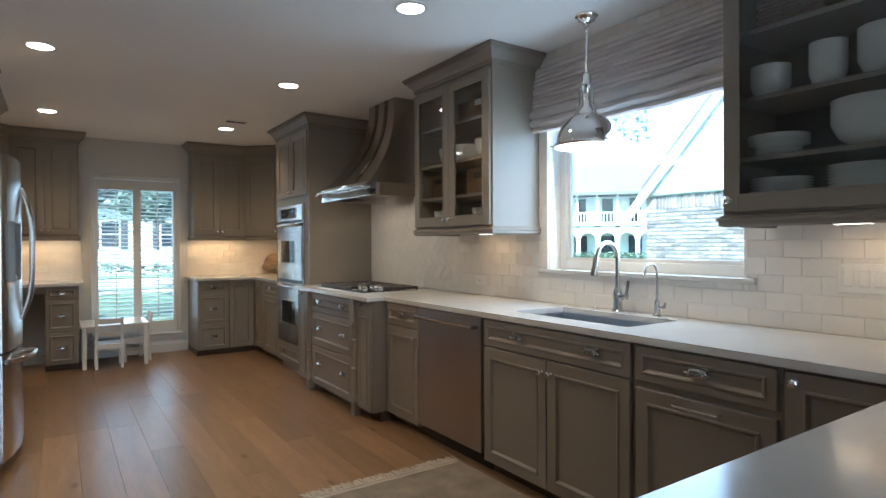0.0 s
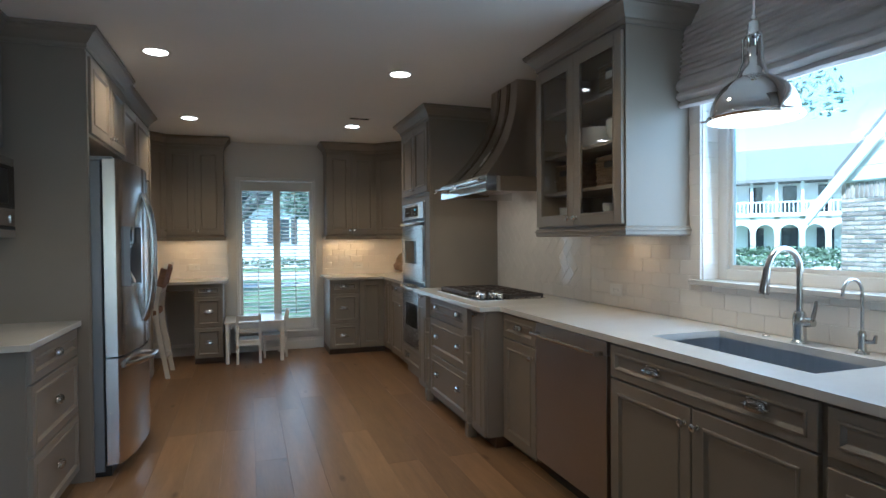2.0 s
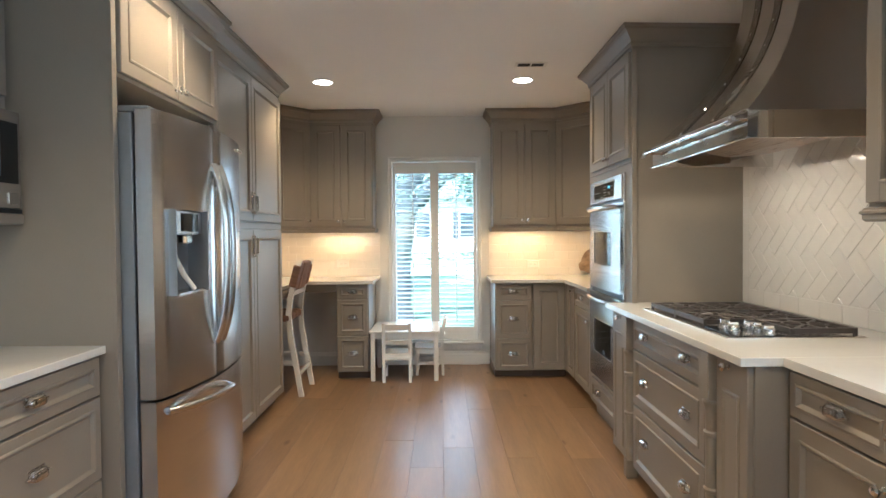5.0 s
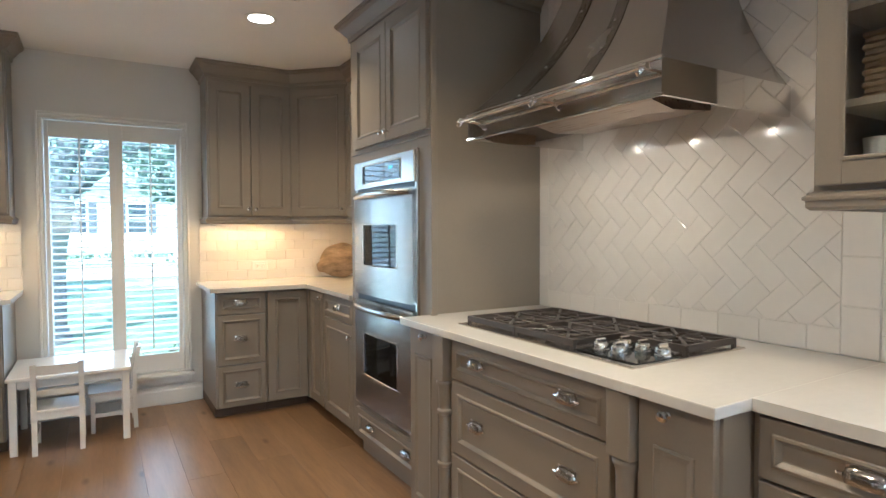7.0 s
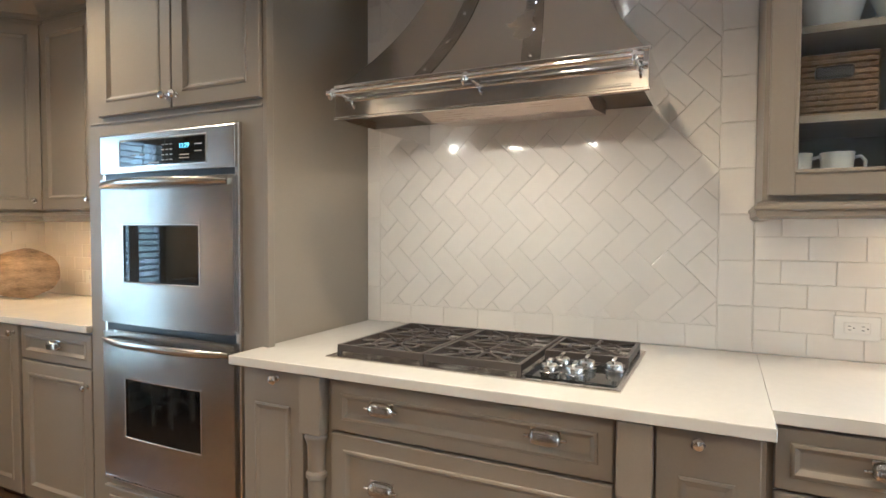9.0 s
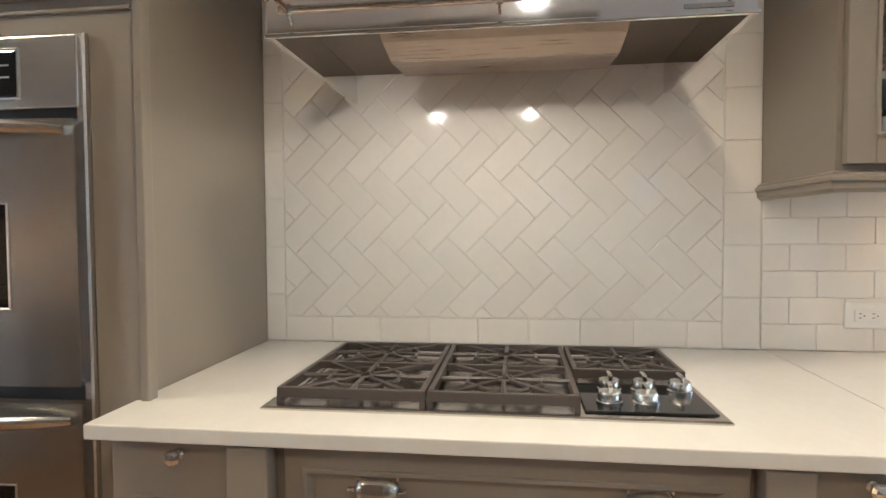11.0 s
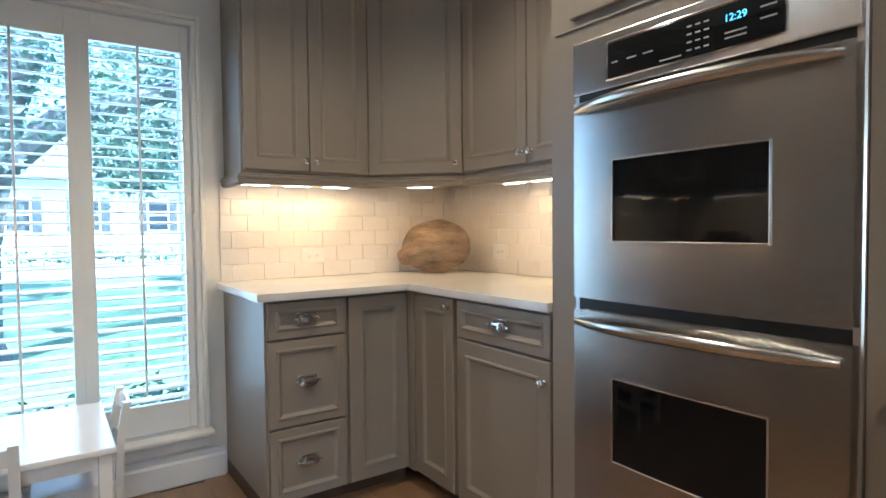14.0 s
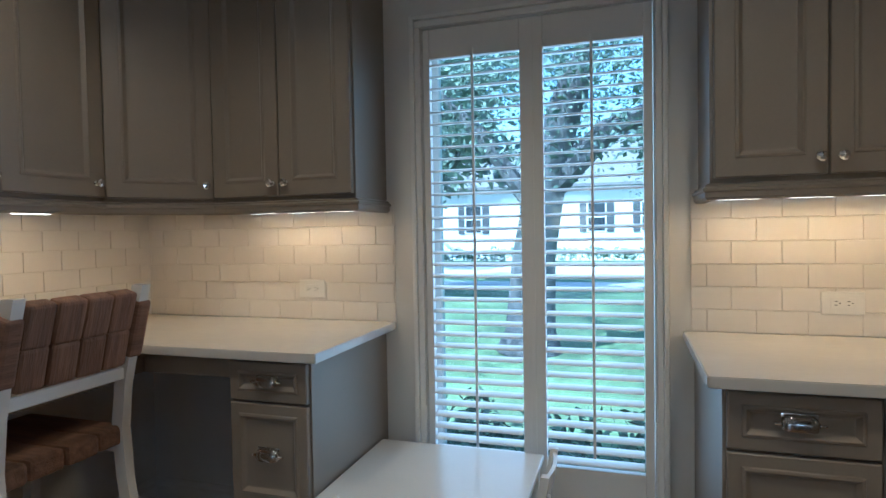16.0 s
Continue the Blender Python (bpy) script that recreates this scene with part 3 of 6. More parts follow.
front(c, "panel_front", 0.006, 0.298, 0.075, 0.874)
part("corner_filler", box(0.30, 0.345, -0.062, 0.0, 0.07, CT0), PAINT, c)

# desk
c = cabinet("desk_drawer_cabinet", 0.348, YF, E, 0.297, YE - YF, 0, CT0, "taupe painted desk pedestal with three drawers beside the window", group="desk")
for z0, z1 in ((0.745, 0.874), (0.41, 0.74), (0.075, 0.405)):
    front(c, "drawer_front", 0.006, 0.291, z0, z1, pulls=[(0.148, (z0 + z1) / 2 + 0.002)], rail=0.032)
apron = thing("desk_apron", pose(0, 0, 0), "taupe painted apron under the desk worktop", "desk apron")
part("apron_board", box(-0.01, 0.347, YF, YF + 0.02, 0.81, CT0, bevel=0.002), PAINT, apron)
part("apron_board", box(-0.03, -0.011, 7.49, YF + 0.02, 0.81, CT0, bevel=0.002), PAINT, apron)

pencil = front(thing("desk_pencil_drawer", pose(-0.011, 7.51, 0, 0, 0, L), "shallow taupe drawer under the desk worktop with chrome pull", "drawer"), "drawer_front", 0.05, 0.62, 0.805, 0.88, pulls=[(0.30, 0.845)], rail=0.02)

# wall cabinets of the end corner
UZ0, UZ1 = 1.40, 2.46
UP = "taupe painted wall cabinet with shaker doors, lit from below"


def diagonal(name, p, q, corner, label, knob_side):
    """A corner wall cabinet whose door spans p to q."""
    p, q = Vector(p), Vector(q)
    d = (q - p)
    turn = math.degrees(math.atan2(d.y, d.x))
    c = thing(name, pose(0, 0, 0), label, "cabinet", "wall cabinets")
    part("body", prism([p, q] + corner, UZ0, UZ1), PAINT, c)
    w = d.length
    f = part("door", panel_front(w - 0.016, 0.98), PAINT, c, m=pose(p.x, p.y, 0, 0, 0, turn) @ pose(0.008, 0, 1.42))
    knob(f, w - 0.045 if knob_side else 0.03, 0.05)
    return c


c = cabinet("wall_cabinet", 1.825, 8.505, E, 0.618, YE - 8.505, UZ0, UZ1, UP, toe=0, group="wall cabinets")
front(c, "door", 0.01, 0.306, 1.42, 2.40, knobs=[(0.281, 1.468)])
front(c, "door", 0.308, 0.61, 1.42, 2.40, knobs=[(0.335, 1.468)])
diagonal("corner_wall_cabinet", (2.443, 8.505), (2.782, 8.17), [(XR, 8.17), (XR, YE), (2.443, YE)], "taupe painted diagonal corner wall cabinet, one door", True)
c = cabinet("wall_cabinet", 2.782, 8.17, R, 0.90, XR - 2.782, UZ0, UZ1, UP, toe=0, group="wall cabinets")
front(c, "door", 0.01, 0.449, 1.42, 2.40, knobs=[(0.42, 1.468)])
front(c, "door", 0.451, 0.89, 1.42, 2.40, knobs=[(0.48, 1.468)])
c = cabinet("wall_cabinet", 0.048, 8.505, E, 0.61, YE - 8.505, UZ0, UZ1, UP, toe=0, group="wall cabinets")
front(c, "door", 0.006, 0.300, 1.42, 2.40, knobs=[(0.272, 1.468)])
front(c, "door", 0.302, 0.602, 1.42, 2.40, knobs=[(0.33, 1.468)])
diagonal("corner_wall_cabinet", (-0.22, 8.235), (0.048, 8.505), [(0.048, YE), (XL, YE), (XL, 8.235)], "taupe painted diagonal corner wall cabinet, one door", True)
c = cabinet("wall_cabinet", -0.22, 7.487, L, 0.748, 0.338, UZ0, UZ1, UP, toe=0, group="wall cabinets")
front(c, "door", 0.008, 0.373, 1.42, 2.40, knobs=[(0.345, 1.468)])
front(c, "door", 0.375, 0.74, 1.42, 2.40, knobs=[(0.70, 1.468)])

# pantry, refrigerator surround, left base and microwave cabinets
c = cabinet("pantry_cabinet", 0.03, 6.11, L, 1.375, 0.59, 0, 2.46, "tall taupe painted pantry cabinet with four doors")
for x0, x1, hx in ((0.02, 0.675, 0.60), (0.677, 1.36, 0.70)):
    for z0, z1, hz in ((0.085, 1.375, 1.26), (1.43, 2.40, 1.55)):
        f = front(c, "door", x0, x1, z0, z1)
        hx2 = (0.655 if x0 < 0.5 else 0.70) - x0
        bm = box(hx2 - 0.014, hx2 + 0.014, -0.026, -0.02, hz - z0 - 0.075, hz - z0 + 0.075, bevel=0.002)
        bbox(bm, hx2 - 0.009, hx2 + 0.009, -0.05, -0.03, hz - z0 - 0.055, hz - z0 + 0.055, bevel=0.006)
        part("latch", bm, CHROME, f, "polished chrome latch handle")
part("mid_rail", box(0, 1.375, -0.012, 0.0, 1.38, 1.425, bevel=0.004), PAINT, c)
c = thing("refrigerator_surround", pose(0.07, 5.10, 0, 0, 0, L), "taupe painted refrigerator side panel and cabinet above", "cabinet")
part("side_panel", box(0.0, 0.026, 0, 0.725, 0, 2.46, bevel=0.001), PAINT, c)
part("upper_box", box(0.026, 1.005, 0.0, 0.6, 1.95, 2.46), PAINT, c)
part("edge_bead", box(-0.003, 0.03, -0.006, 0.006, 0, 2.41, bevel=0.002), PAINT, c)
front(c, "door", 0.035, 0.517, 1.965, 2.40, knobs=[(0.488, 2.01)])
front(c, "door", 0.519, 1.0, 1.965, 2.40, knobs=[(0.548, 2.01)])
c = cabinet("drawer_cabinet", -0.01, 4.365, L, 0.733, 0.645, 0, CT0, "taupe painted base cabinet with three drawers and chrome cup pulls")
for z0, z1 in ((0.725, 0.874), (0.405, 0.72), (0.075, 0.40)):
    front(c, "drawer_front", 0.008, 0.725, z0, z1, pulls=[(0.366, (z0 + z1) / 2 + 0.004)], rail=0.036)
c = thing("microwave_cabinet", pose(-0.335, 4.40, 0, 0, 0, L), "taupe painted wall cabinet with a microwave niche below two doors", "cabinet")
for nm, b in (("body", (0, 0.70, 0, 0.32, 1.845, 2.46)), ("side_panel", (0, 0.02, 0.0, 0.32, 1.42, 1.845)), ("side_panel", (0.68, 0.70, 0.0, 0.32, 1.42, 1.845)), ("back_panel", (0.02, 0.68, 0.28, 0.32, 1.42, 1.845))):
    part(nm, box(*b), PAINT, c)
part("niche_shelf", box(-0.012, 0.698, -0.066, 0.32, 1.378, 1.42, bevel=0.006), PAINT, c)
front(c, "door", 0.012, 0.349, 1.86, 2.40, knobs=[(0.321, 1.905)])
front(c, "door", 0.351, 0.688, 1.86, 2.40, knobs=[(0.379, 1.905)])

# glass-fronted wall cabinets
SHELVES = (1.636, 1.875, 2.14)


def glass_cabinet(y, w, label, doors):
    c = thing("glass_wall_cabinet", pose(2.728, y, 0, 0, 0, R), label, "cabinet", "glass wall cabinets")
    d = XR - 2.728
    part("side", box(0, 0.02, 0, d, UZ0, 2.46), PAINT, c)
    part("side", box(w - 0.02, w, 0, d, UZ0, 2.46), PAINT, c)
    part("top", box(0.02, w - 0.02, 0, d, 2.40, 2.46), PAINT, c)
    part("bottom", box(0.02, w - 0.02, 0, d, UZ0, UZ0 + 0.06), PAINT, c)
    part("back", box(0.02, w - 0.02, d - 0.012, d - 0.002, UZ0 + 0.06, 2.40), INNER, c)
    for z in SHELVES:
        part("shelf", box(0.021, w - 0.021, 0.035, d - 0.013, z - 0.02, z, bevel=0.002), PAINT, c)
    for x0, x1, kx in doors:
        f = part("door", nested(0.01, 0.01, [(0.001, -0.001)]), PAINT, c, m=pose(x0, 0, 1.42))
        W, H, r = x1 - x0, 0.98, 0.062
        bm = box(0, r, -0.022, -0.002, 0, H, bevel=0.002)
        bm.to_mesh(f.data)
        bm.free()
        part("stile", box(W - r, W, -0.022, -0.002, 0, H, bevel=0.002), PAINT, f)
        for b in ((r, W - r, -0.022, -0.002, 0, r), (r, W - r, -0.022, -0.002, H - r, H)):
            part("rail", box(*b, bevel=0.002), PAINT, f)
        for b in ((r - 0.004, r + 0.006, -0.026, -0.018, r, H - r), (W - r - 0.006, W - r + 0.004, -0.026, -0.018, r, H - r), (r, W - r, -0.026, -0.018, r - 0.004, r + 0.006), (r, W - r, -0.026, -0.018, H - r - 0.006, H - r + 0.004)):
            part("glazing_bead", box(*b, bevel=0.002), PAINT, f)
        g = part("pane", box(r - 0.005, W - r + 0.005, -0.014, -0.01, r - 0.005, H - r + 0.005), GLASS, f, "clear glass")
        g.visible_shadow = False
        knob(f, kx - x0, 0.045, -0.022)
    return c


glass_cabinet(4.79, 0.922, "taupe wall cabinet with two glass doors, bowls and baskets inside", [(0.012, 0.461, 0.43), (0.464, 0.91, 0.495)])
glass_cabinet(2.37, 1.205, "taupe wall cabinet with glass doors, stacked white crockery inside", [(0.012, 0.80, 0.04), (0.803, 1.193, 0.83)])

# crown and light-rail mouldings
CROWN = [(0, 2.428), (0.008, 2.428), (0.012, 2.441), (0.012, 2.454), (0.024, 2.466), (0.05, 2.501), (0.066, 2.511), (0.066, 2.519), (0.074, 2.522), (0.074, CEIL - 0.001), (0, CEIL - 0.001)]
RAIL = [(-0.02, 1.358), (0.006, 1.358), (0.014, 1.366), (0.014, 1.381), (0.02, 1.385), (0.02, 1.392), (0.012, 1.398), (0.012, 1.402), (0, 1.408), (-0.02, 1.408)]


def mould(name, path, profile, label):
    return tagged(part(name, sweep(path, profile), PAINT), label, "moulding", kind="structure")


CL = "taupe painted crown moulding along the cabinet tops"
RL = "taupe painted light rail under the wall cabinets"
mould("crown_moulding", [(1.825, YE), (1.825, 8.505), (2.443, 8.505), (2.782, 8.17), (2.782, 7.27), (XT, 7.27), (XT, 6.30), (XR, 6.33)], CROWN, CL)
mould("crown_moulding", [(XLF, 4.40), (-0.335, 4.40), (-0.335, 5.10), (0.07, 5.10), (0.07, 6.11), (0.03, 6.11), (0.03, 7.485), (-0.22, 7.485), (-0.22, 8.235), (0.048, 8.505), (0.658, 8.505), (0.658, YE)], CROWN, CL)
mould("crown_moulding", [(XR, 4.79), (2.728, 4.79), (2.728, 3.868), (XR, 3.868)], CROWN, CL)
mould("crown_moulding", [(XR, 2.37), (2.728, 2.37), (2.728, 1.165), (XR, 1.165)], CROWN, CL)
mould("light_rail", [(1.825, YE), (1.825, 8.505), (2.443, 8.505), (2.782, 8.17), (2.782, 7.27)], RAIL, RL)
mould("light_rail", [(-0.22, 7.485), (-0.22, 8.235), (0.048, 8.505), (0.658, 8.505), (0.658, YE)], RAIL, RL)
mould("light_rail", [(XR, 4.79), (2.728, 4.79), (2.728, 3.868), (XR, 3.868)], RAIL, RL)
mould("light_rail", [(XR, 2.37), (2.728, 2.37), (2.728, 1.165), (XR, 1.165)], RAIL, RL)

# worktops
SX0, SX1, SY0, SY1 = 2.605, 2.99, 2.75, 3.53    # sink cut-out
wt = thing("worktop", pose(0, 0, 0), "white quartz worktop with faint veins, straight edge", "worktop")
bm = bmesh.new()
for b in ((2.44, SX0, 1.612, 4.775, CT0, CT), (SX1, XR - 0.006, 1.612, 4.775, CT0, CT), (SX0, SX1, 1.612, SY0, CT0, CT), (SX0, SX1, SY1, 4.775, CT0, CT)):
    bbox(bm, *b)
bmesh.ops.remove_doubles(bm, verts=bm.verts, dist=1e-4)
part("slab", bm, QUARTZ, wt)
part("slab", box(2.298, XR - 0.006, 4.775, 6.328, CT0, CT, bevel=0.003), QUARTZ, wt)
part("slab", box(1.14, XR - 0.006, 0.6, 1.61, CT0, CT, bevel=0.003), QUARTZ, wt)
wt = thing("worktop", pose(0, 0, 0), "white quartz corner worktop, warm lit from above", "worktop")
part("slab", prism([(1.77, 8.127), (2.43, 8.127), (2.43, 7.272), (XR - 0.006, 7.272), (XR - 0.006, YE - 0.006), (1.775, YE - 0.006)], CT0, CT, 0.003), QUARTZ, wt)
wt = thing("desk_worktop", pose(0, 0, 0), "white quartz desk worktop in an L shape", "worktop")
part("slab", prism([(XL + 0.006, 7.487), (0.01, 7.487), (0.01, 8.135), (0.69, 8.135), (0.69, YE - 0.006), (XL + 0.006, YE - 0.006)], CT0, CT, 0.003), QUARTZ, wt)
wt = thing("worktop", pose(0, 0, 0), "short white quartz worktop beside the refrigerator panel", "worktop")
part("slab", box(XLF + 0.006, 0.03, 4.30, 5.098, CT0, CT, bevel=0.003), QUARTZ, wt)


# ---- appliances ----
# double wall oven; local x to the right seen from the front, y = 0 at the cabinet face
oven = thing("double_wall_oven", pose(XT, 7.16, 0.006, 0, 0, R), "stainless steel double wall oven with black windows and bowed handles", "oven")
OW = 0.745
part("trim_frame", nested(OW, 1.40, [(0, -0.012), (0.004, -0.016), (0.018, -0.016), (0.02, -0.004)], 0.02), STEEL, oven, m=pose(0, 0, 0.295))
part("control_panel", box(0.006, OW - 0.006, -0.03, -0.004, 1.535, 1.688, bevel=0.004), STEEL, oven)
disp = part("display", box(0.135, 0.60, -0.034, -0.029, 1.562, 1.658, bevel=0.003), BLACKGLASS, oven, "black glass control display")
part("display_rim", nested(0.477, 0.108, [(0, -0.0335), (0.003, -0.0345), (0.006, -0.032)], -0.03), CHROME, oven, m=pose(0.129, 0, 1.556))


def text_part(name, text, size, mat, parent, m, label="", extrude=0.0006):
    cu = bpy.data.curves.new(name, "FONT")
    cu.body, cu.size, cu.extrude, cu.align_x = text, size, extrude, "CENTER"
    tmp = bpy.data.objects.new(name, cu)
    mesh = bpy.data.meshes.new_from_object(tmp)
    bpy.data.objects.remove(tmp)
    mesh.materials.clear()
    mesh.materials.append(mat)
    ob = new(name, mesh)
    ob.parent = parent
    ob.matrix_basis = m
    if label:
        ob["label"] = label
    return ob


text_part("clock_digits", "12:29", 0.024, CLOCK, disp, pose(0.495, -0.0348, 1.617, 90), "blue clock digits")
GREYMARK = material("grey_print", (0.35, 0.35, 0.34), 0.5)
bm = bmesh.new()
random.seed(4)
for row in range(4):
    for col in range(3):
        bbox(bm, 0.375 + col * 0.022, 0.388 + col * 0.022, -0.0346, -0.0338, 1.575 + row * 0.019, 1.579 + row * 0.019)
for x0, z0, w in ((0.20, 1.60, 0.03), (0.25, 1.60, 0.03), (0.47, 1.59, 0.05), (0.55, 1.60, 0.035), (0.55, 1.625, 0.035), (0.30, 1.568, 0.06), (0.15, 1.60, 0.02), (0.47, 1.578, 0.05)):
    bbox(bm, x0, x0 + w, -0.0346, -0.0338, z0, z0 + 0.004)
part("printed_marks", bm, GREYMARK, disp, "pale printed control marks")
part("vent_strip", box(0.01, OW - 0.01, -0.012, -0.004, 1.513, 1.535), BLACK, oven, "black vent gap")
part("vent_strip", box(0.01, OW - 0.01, -0.014, -0.004, 0.908, 0.942), BLACK, oven, "black vent gap")


def oven_door(z0, z1, wz0, wz1, hz):
    H = z1 - z0
    a, b, cc, d = 0.15, 0.565, wz0 - z0, wz1 - z0
    bm = bmesh.new()
    n = 12
    W = OW - 0.024

    def yy(x):
        u = (x / W) * 2 - 1
        return -0.034 - 0.014 * (1 - u * u)
    xs = sorted({0.0, W, a, b, *[W * i / n for i in range(n + 1)]})
    zs = [0.0, cc, d, H]
    V = {(i, j): bm.verts.new((x, yy(x), z)) for i, x in enumerate(xs) for j, z in enumerate(zs)}
    for i in range(len(xs) - 1):
        for j in range(3):
            if j == 1 and a - 1e-6 <= xs[i] and xs[i + 1] <= b + 1e-6:
                continue
            bm.faces.new((V[i, j], V[i + 1, j], V[i + 1, j + 1], V[i, j + 1]))
    bmesh.ops.solidify(bm, geom=bm.faces[:], thickness=0.02)
    dr = part("oven_door", bm, STEEL, oven, m=pose(0.012, 0, z0))
    bm = bmesh.new()
    lo = [(x, yy(x) + 0.003) for x in xs if a - 1e-6 <= x <= b + 1e-6]
    va = [bm.verts.new((x, y, cc)) for x, y in lo]
    vb = [bm.verts.new((x, y, d)) for x, y in lo]
    for i in range(len(lo) - 1):
        bm.faces.new((va[i], va[i + 1], vb[i + 1], vb[i]))
    bmesh.ops.solidify(bm, geom=bm.faces[:], thickness=-0.006)
    part("window_glass", bm, BLACKGLASS, dr, "black oven window glass")
    bm = bmesh.new()
    for x0, x1, q0, q1 in ((a - 0.006, a, cc - 0.006, d + 0.006), (b, b + 0.006, cc - 0.006, d + 0.006)):
        ym = yy((x0 + x1) / 2)
        bbox(bm, x0, x1, ym - 0.003, ym + 0.006, q0, q1, bevel=0.0015)
    for q in (cc - 0.003, d + 0.003):
        tube([(x, yy(x), q) for x in [a + (b - a) * i / 10 for i in range(11)]], 0.003, 6, bm)
    part("window_rim", bm, STEEL, dr)
    zc = hz - z0
    pts = []
    for i in range(19):
        u = -1 + 2 * i / 18
        pts.append((W / 2 + u * (W / 2 - 0.018), -0.042 - 0.052 * (1 - abs(u) ** 2.6), zc + 0.004 * (1 - u * u)))
    part("handle", tube(pts, [0.009 + 0.006 * (1 - abs(-1 + 2 * i / 18) ** 4) for i in range(19)], 12, flat=1.35), NICKEL, dr, "bowed satin steel handle", smooth=True)
    return dr


oven_door(0.943, 1.512, 1.112, 1.332, 1.487)
oven_door(0.318, 0.907, 0.495, 0.725, 0.872)
vent = part("bottom_vent", box(0.006, OW - 0.006, -0.03, -0.004, 0.297, 0.314, bevel=0.002), STEEL, oven)
for i in range(24):
    part("vent_slot", box(0.06 + i * 0.026, 0.078 + i * 0.026, -0.0312, -0.029, 0.302, 0.308), DARKHOLE, vent)

# dishwasher
dw = thing("dishwasher", pose(XF, 4.317, 0, 0, 0, R), "stainless steel dishwasher with a bar handle", "dishwasher")
part("tub", box(0.004, 0.68, 0.0, 0.58, 0.1, 0.878), BLACK, dw)
part("door_panel", box(0.004, 0.68, -0.028, 0.0, 0.105, 0.81, bevel=0.005), STEEL_W, dw)
part("control_strip", box(0.004, 0.68, -0.028, 0.0, 0.813, 0.876, bevel=0.004), STEEL_W, dw)
part("toe_plate", box(0.01, 0.68, 0.05, 0.07, 0.0, 0.1), BLACK, dw, "black toe plate")
hb = part("handle", tube([(0.03, -0.072, 0.82), (0.66, -0.072, 0.82)], 0.010, 12, flat=1.4), NICKEL, dw, "satin bar handle", smooth=True)
for x in (0.045, 0.645):
    part("handle_post", box(x - 0.014, x + 0.014, -0.074, -0.026, 0.81, 0.83, bevel=0.004), NICKEL, hb)

# refrigerator
fr = thing("refrigerator", pose(0.125, 5.132, 0, 0, 0, L), "stainless french-door refrigerator with water dispenser and bottom freezer", "refrigerator")
FW = 0.95
part("case", box(0.004, FW - 0.004, 0.0, 0.64, 0.03, 1.815, bevel=0.006), STEEL_D, fr, "dull grey case")
part("base_grille", box(0.02, FW - 0.02, -0.03, 0.2, 0.0, 0.06, bevel=0.004), BLACK, fr, "black base grille")
part("hinge_cover", box(0.01, 0.09, -0.06, 0.06, 1.815, 1.84, bevel=0.006), STEEL_D, fr)
part("hinge_cover", box(FW - 0.09, FW - 0.01, -0.06, 0.06, 1.815, 1.84, bevel=0.006), STEEL_D, fr)


def bowed(x0, x1, z0, z1, hole=None):
    """A door skin whose front bows out over the whole width of the refrigerator."""
    bm = bmesh.new()
    xs = [x0 + (x1 - x0) * i / 14 for i in range(15)]
    zs = [z0, z1]
    if hole:
        xs = sorted(set(xs) | {hole[0], hole[1]})
        zs = [z0, hole[2], hole[3], z1]

    def yy(x):
        u = x / FW * 2 - 1
        e = min(x - x0, x1 - x, 0.02) / 0.02
        return -0.085 - 0.062 * (1 - u * u) + 0.012 * (1 - e) ** 2
    V = {(i, j): bm.verts.new((x, yy(x), z)) for i, x in enumerate(xs) for j, z in enumerate(zs)}
    B = {(i, j): bm.verts.new((x, -0.012, z)) for i, x in enumerate(xs) for j, z in enumerate(zs)}
    nx, nz = len(xs) - 1, len(zs) - 1

    def cut(i, j):
        return hole and j == 1 and hole[0] - 1e-6 <= xs[i] and xs[i + 1] <= hole[1] + 1e-6
    for i in range(nx):
        for j in range(nz):
            if not cut(i, j):
                bm.faces.new((V[i, j], V[i + 1, j], V[i + 1, j + 1], V[i, j + 1]))
            bm.faces.new((B[i, j], B[i, j + 1], B[i + 1, j + 1], B[i + 1, j]))
        for j in (0, nz):
            bm.faces.new((V[i, j], B[i, j], B[i + 1, j], V[i + 1, j]))
    for j in range(nz):
        for i in (0, nx):
            bm.faces.new((V[i, j], V[i, j + 1], B[i, j + 1], B[i, j]))
    return bm, yy


bm, yy = bowed(0.004, 0.455, 0.69, 1.825, (0.07, 0.345, 1.09, 1.44))
ld = part("left_door", bm, STEEL, fr, smooth=True)
bm, _ = bowed(0.459, FW - 0.004, 0.69, 1.825)
rd = part("right_door", bm, STEEL, fr, smooth=True)
bm, _ = bowed(0.004, FW - 0.004, 0.07, 0.678)
fz = part("freezer_drawer", bm, STEEL, fr, smooth=True)
# dispenser in the left door
bm = bmesh.new()
for b in ((0.07, 0.345, -0.06, -0.05, 1.09, 1.44), (0.07, 0.074, -0.135, -0.05, 1.09, 1.44), (0.341, 0.345, -0.15, -0.05, 1.09, 1.44)):
    bbox(bm, *b)
part("dispenser_cavity", bm, STEEL_D, ld, "dark grey dispenser recess")
part("dispenser_panel", box(0.074, 0.341, -0.128, -0.07, 1.335, 1.438, bevel=0.006), NICKEL, ld, "silver dispenser panel")
part("dispenser_screen", box(0.13, 0.29, -0.131, -0.127, 1.35, 1.425, bevel=0.002), BLACKGLASS, ld, "dark dispenser screen")
part("spout_block", box(0.165, 0.255, -0.12, -0.07, 1.30, 1.334, bevel=0.004), CHROME, ld, "chrome spout")
part("drip_tray", box(0.074, 0.341, -0.14, -0.06, 1.086, 1.10, bevel=0.004), NICKEL, ld, "silver drip tray")
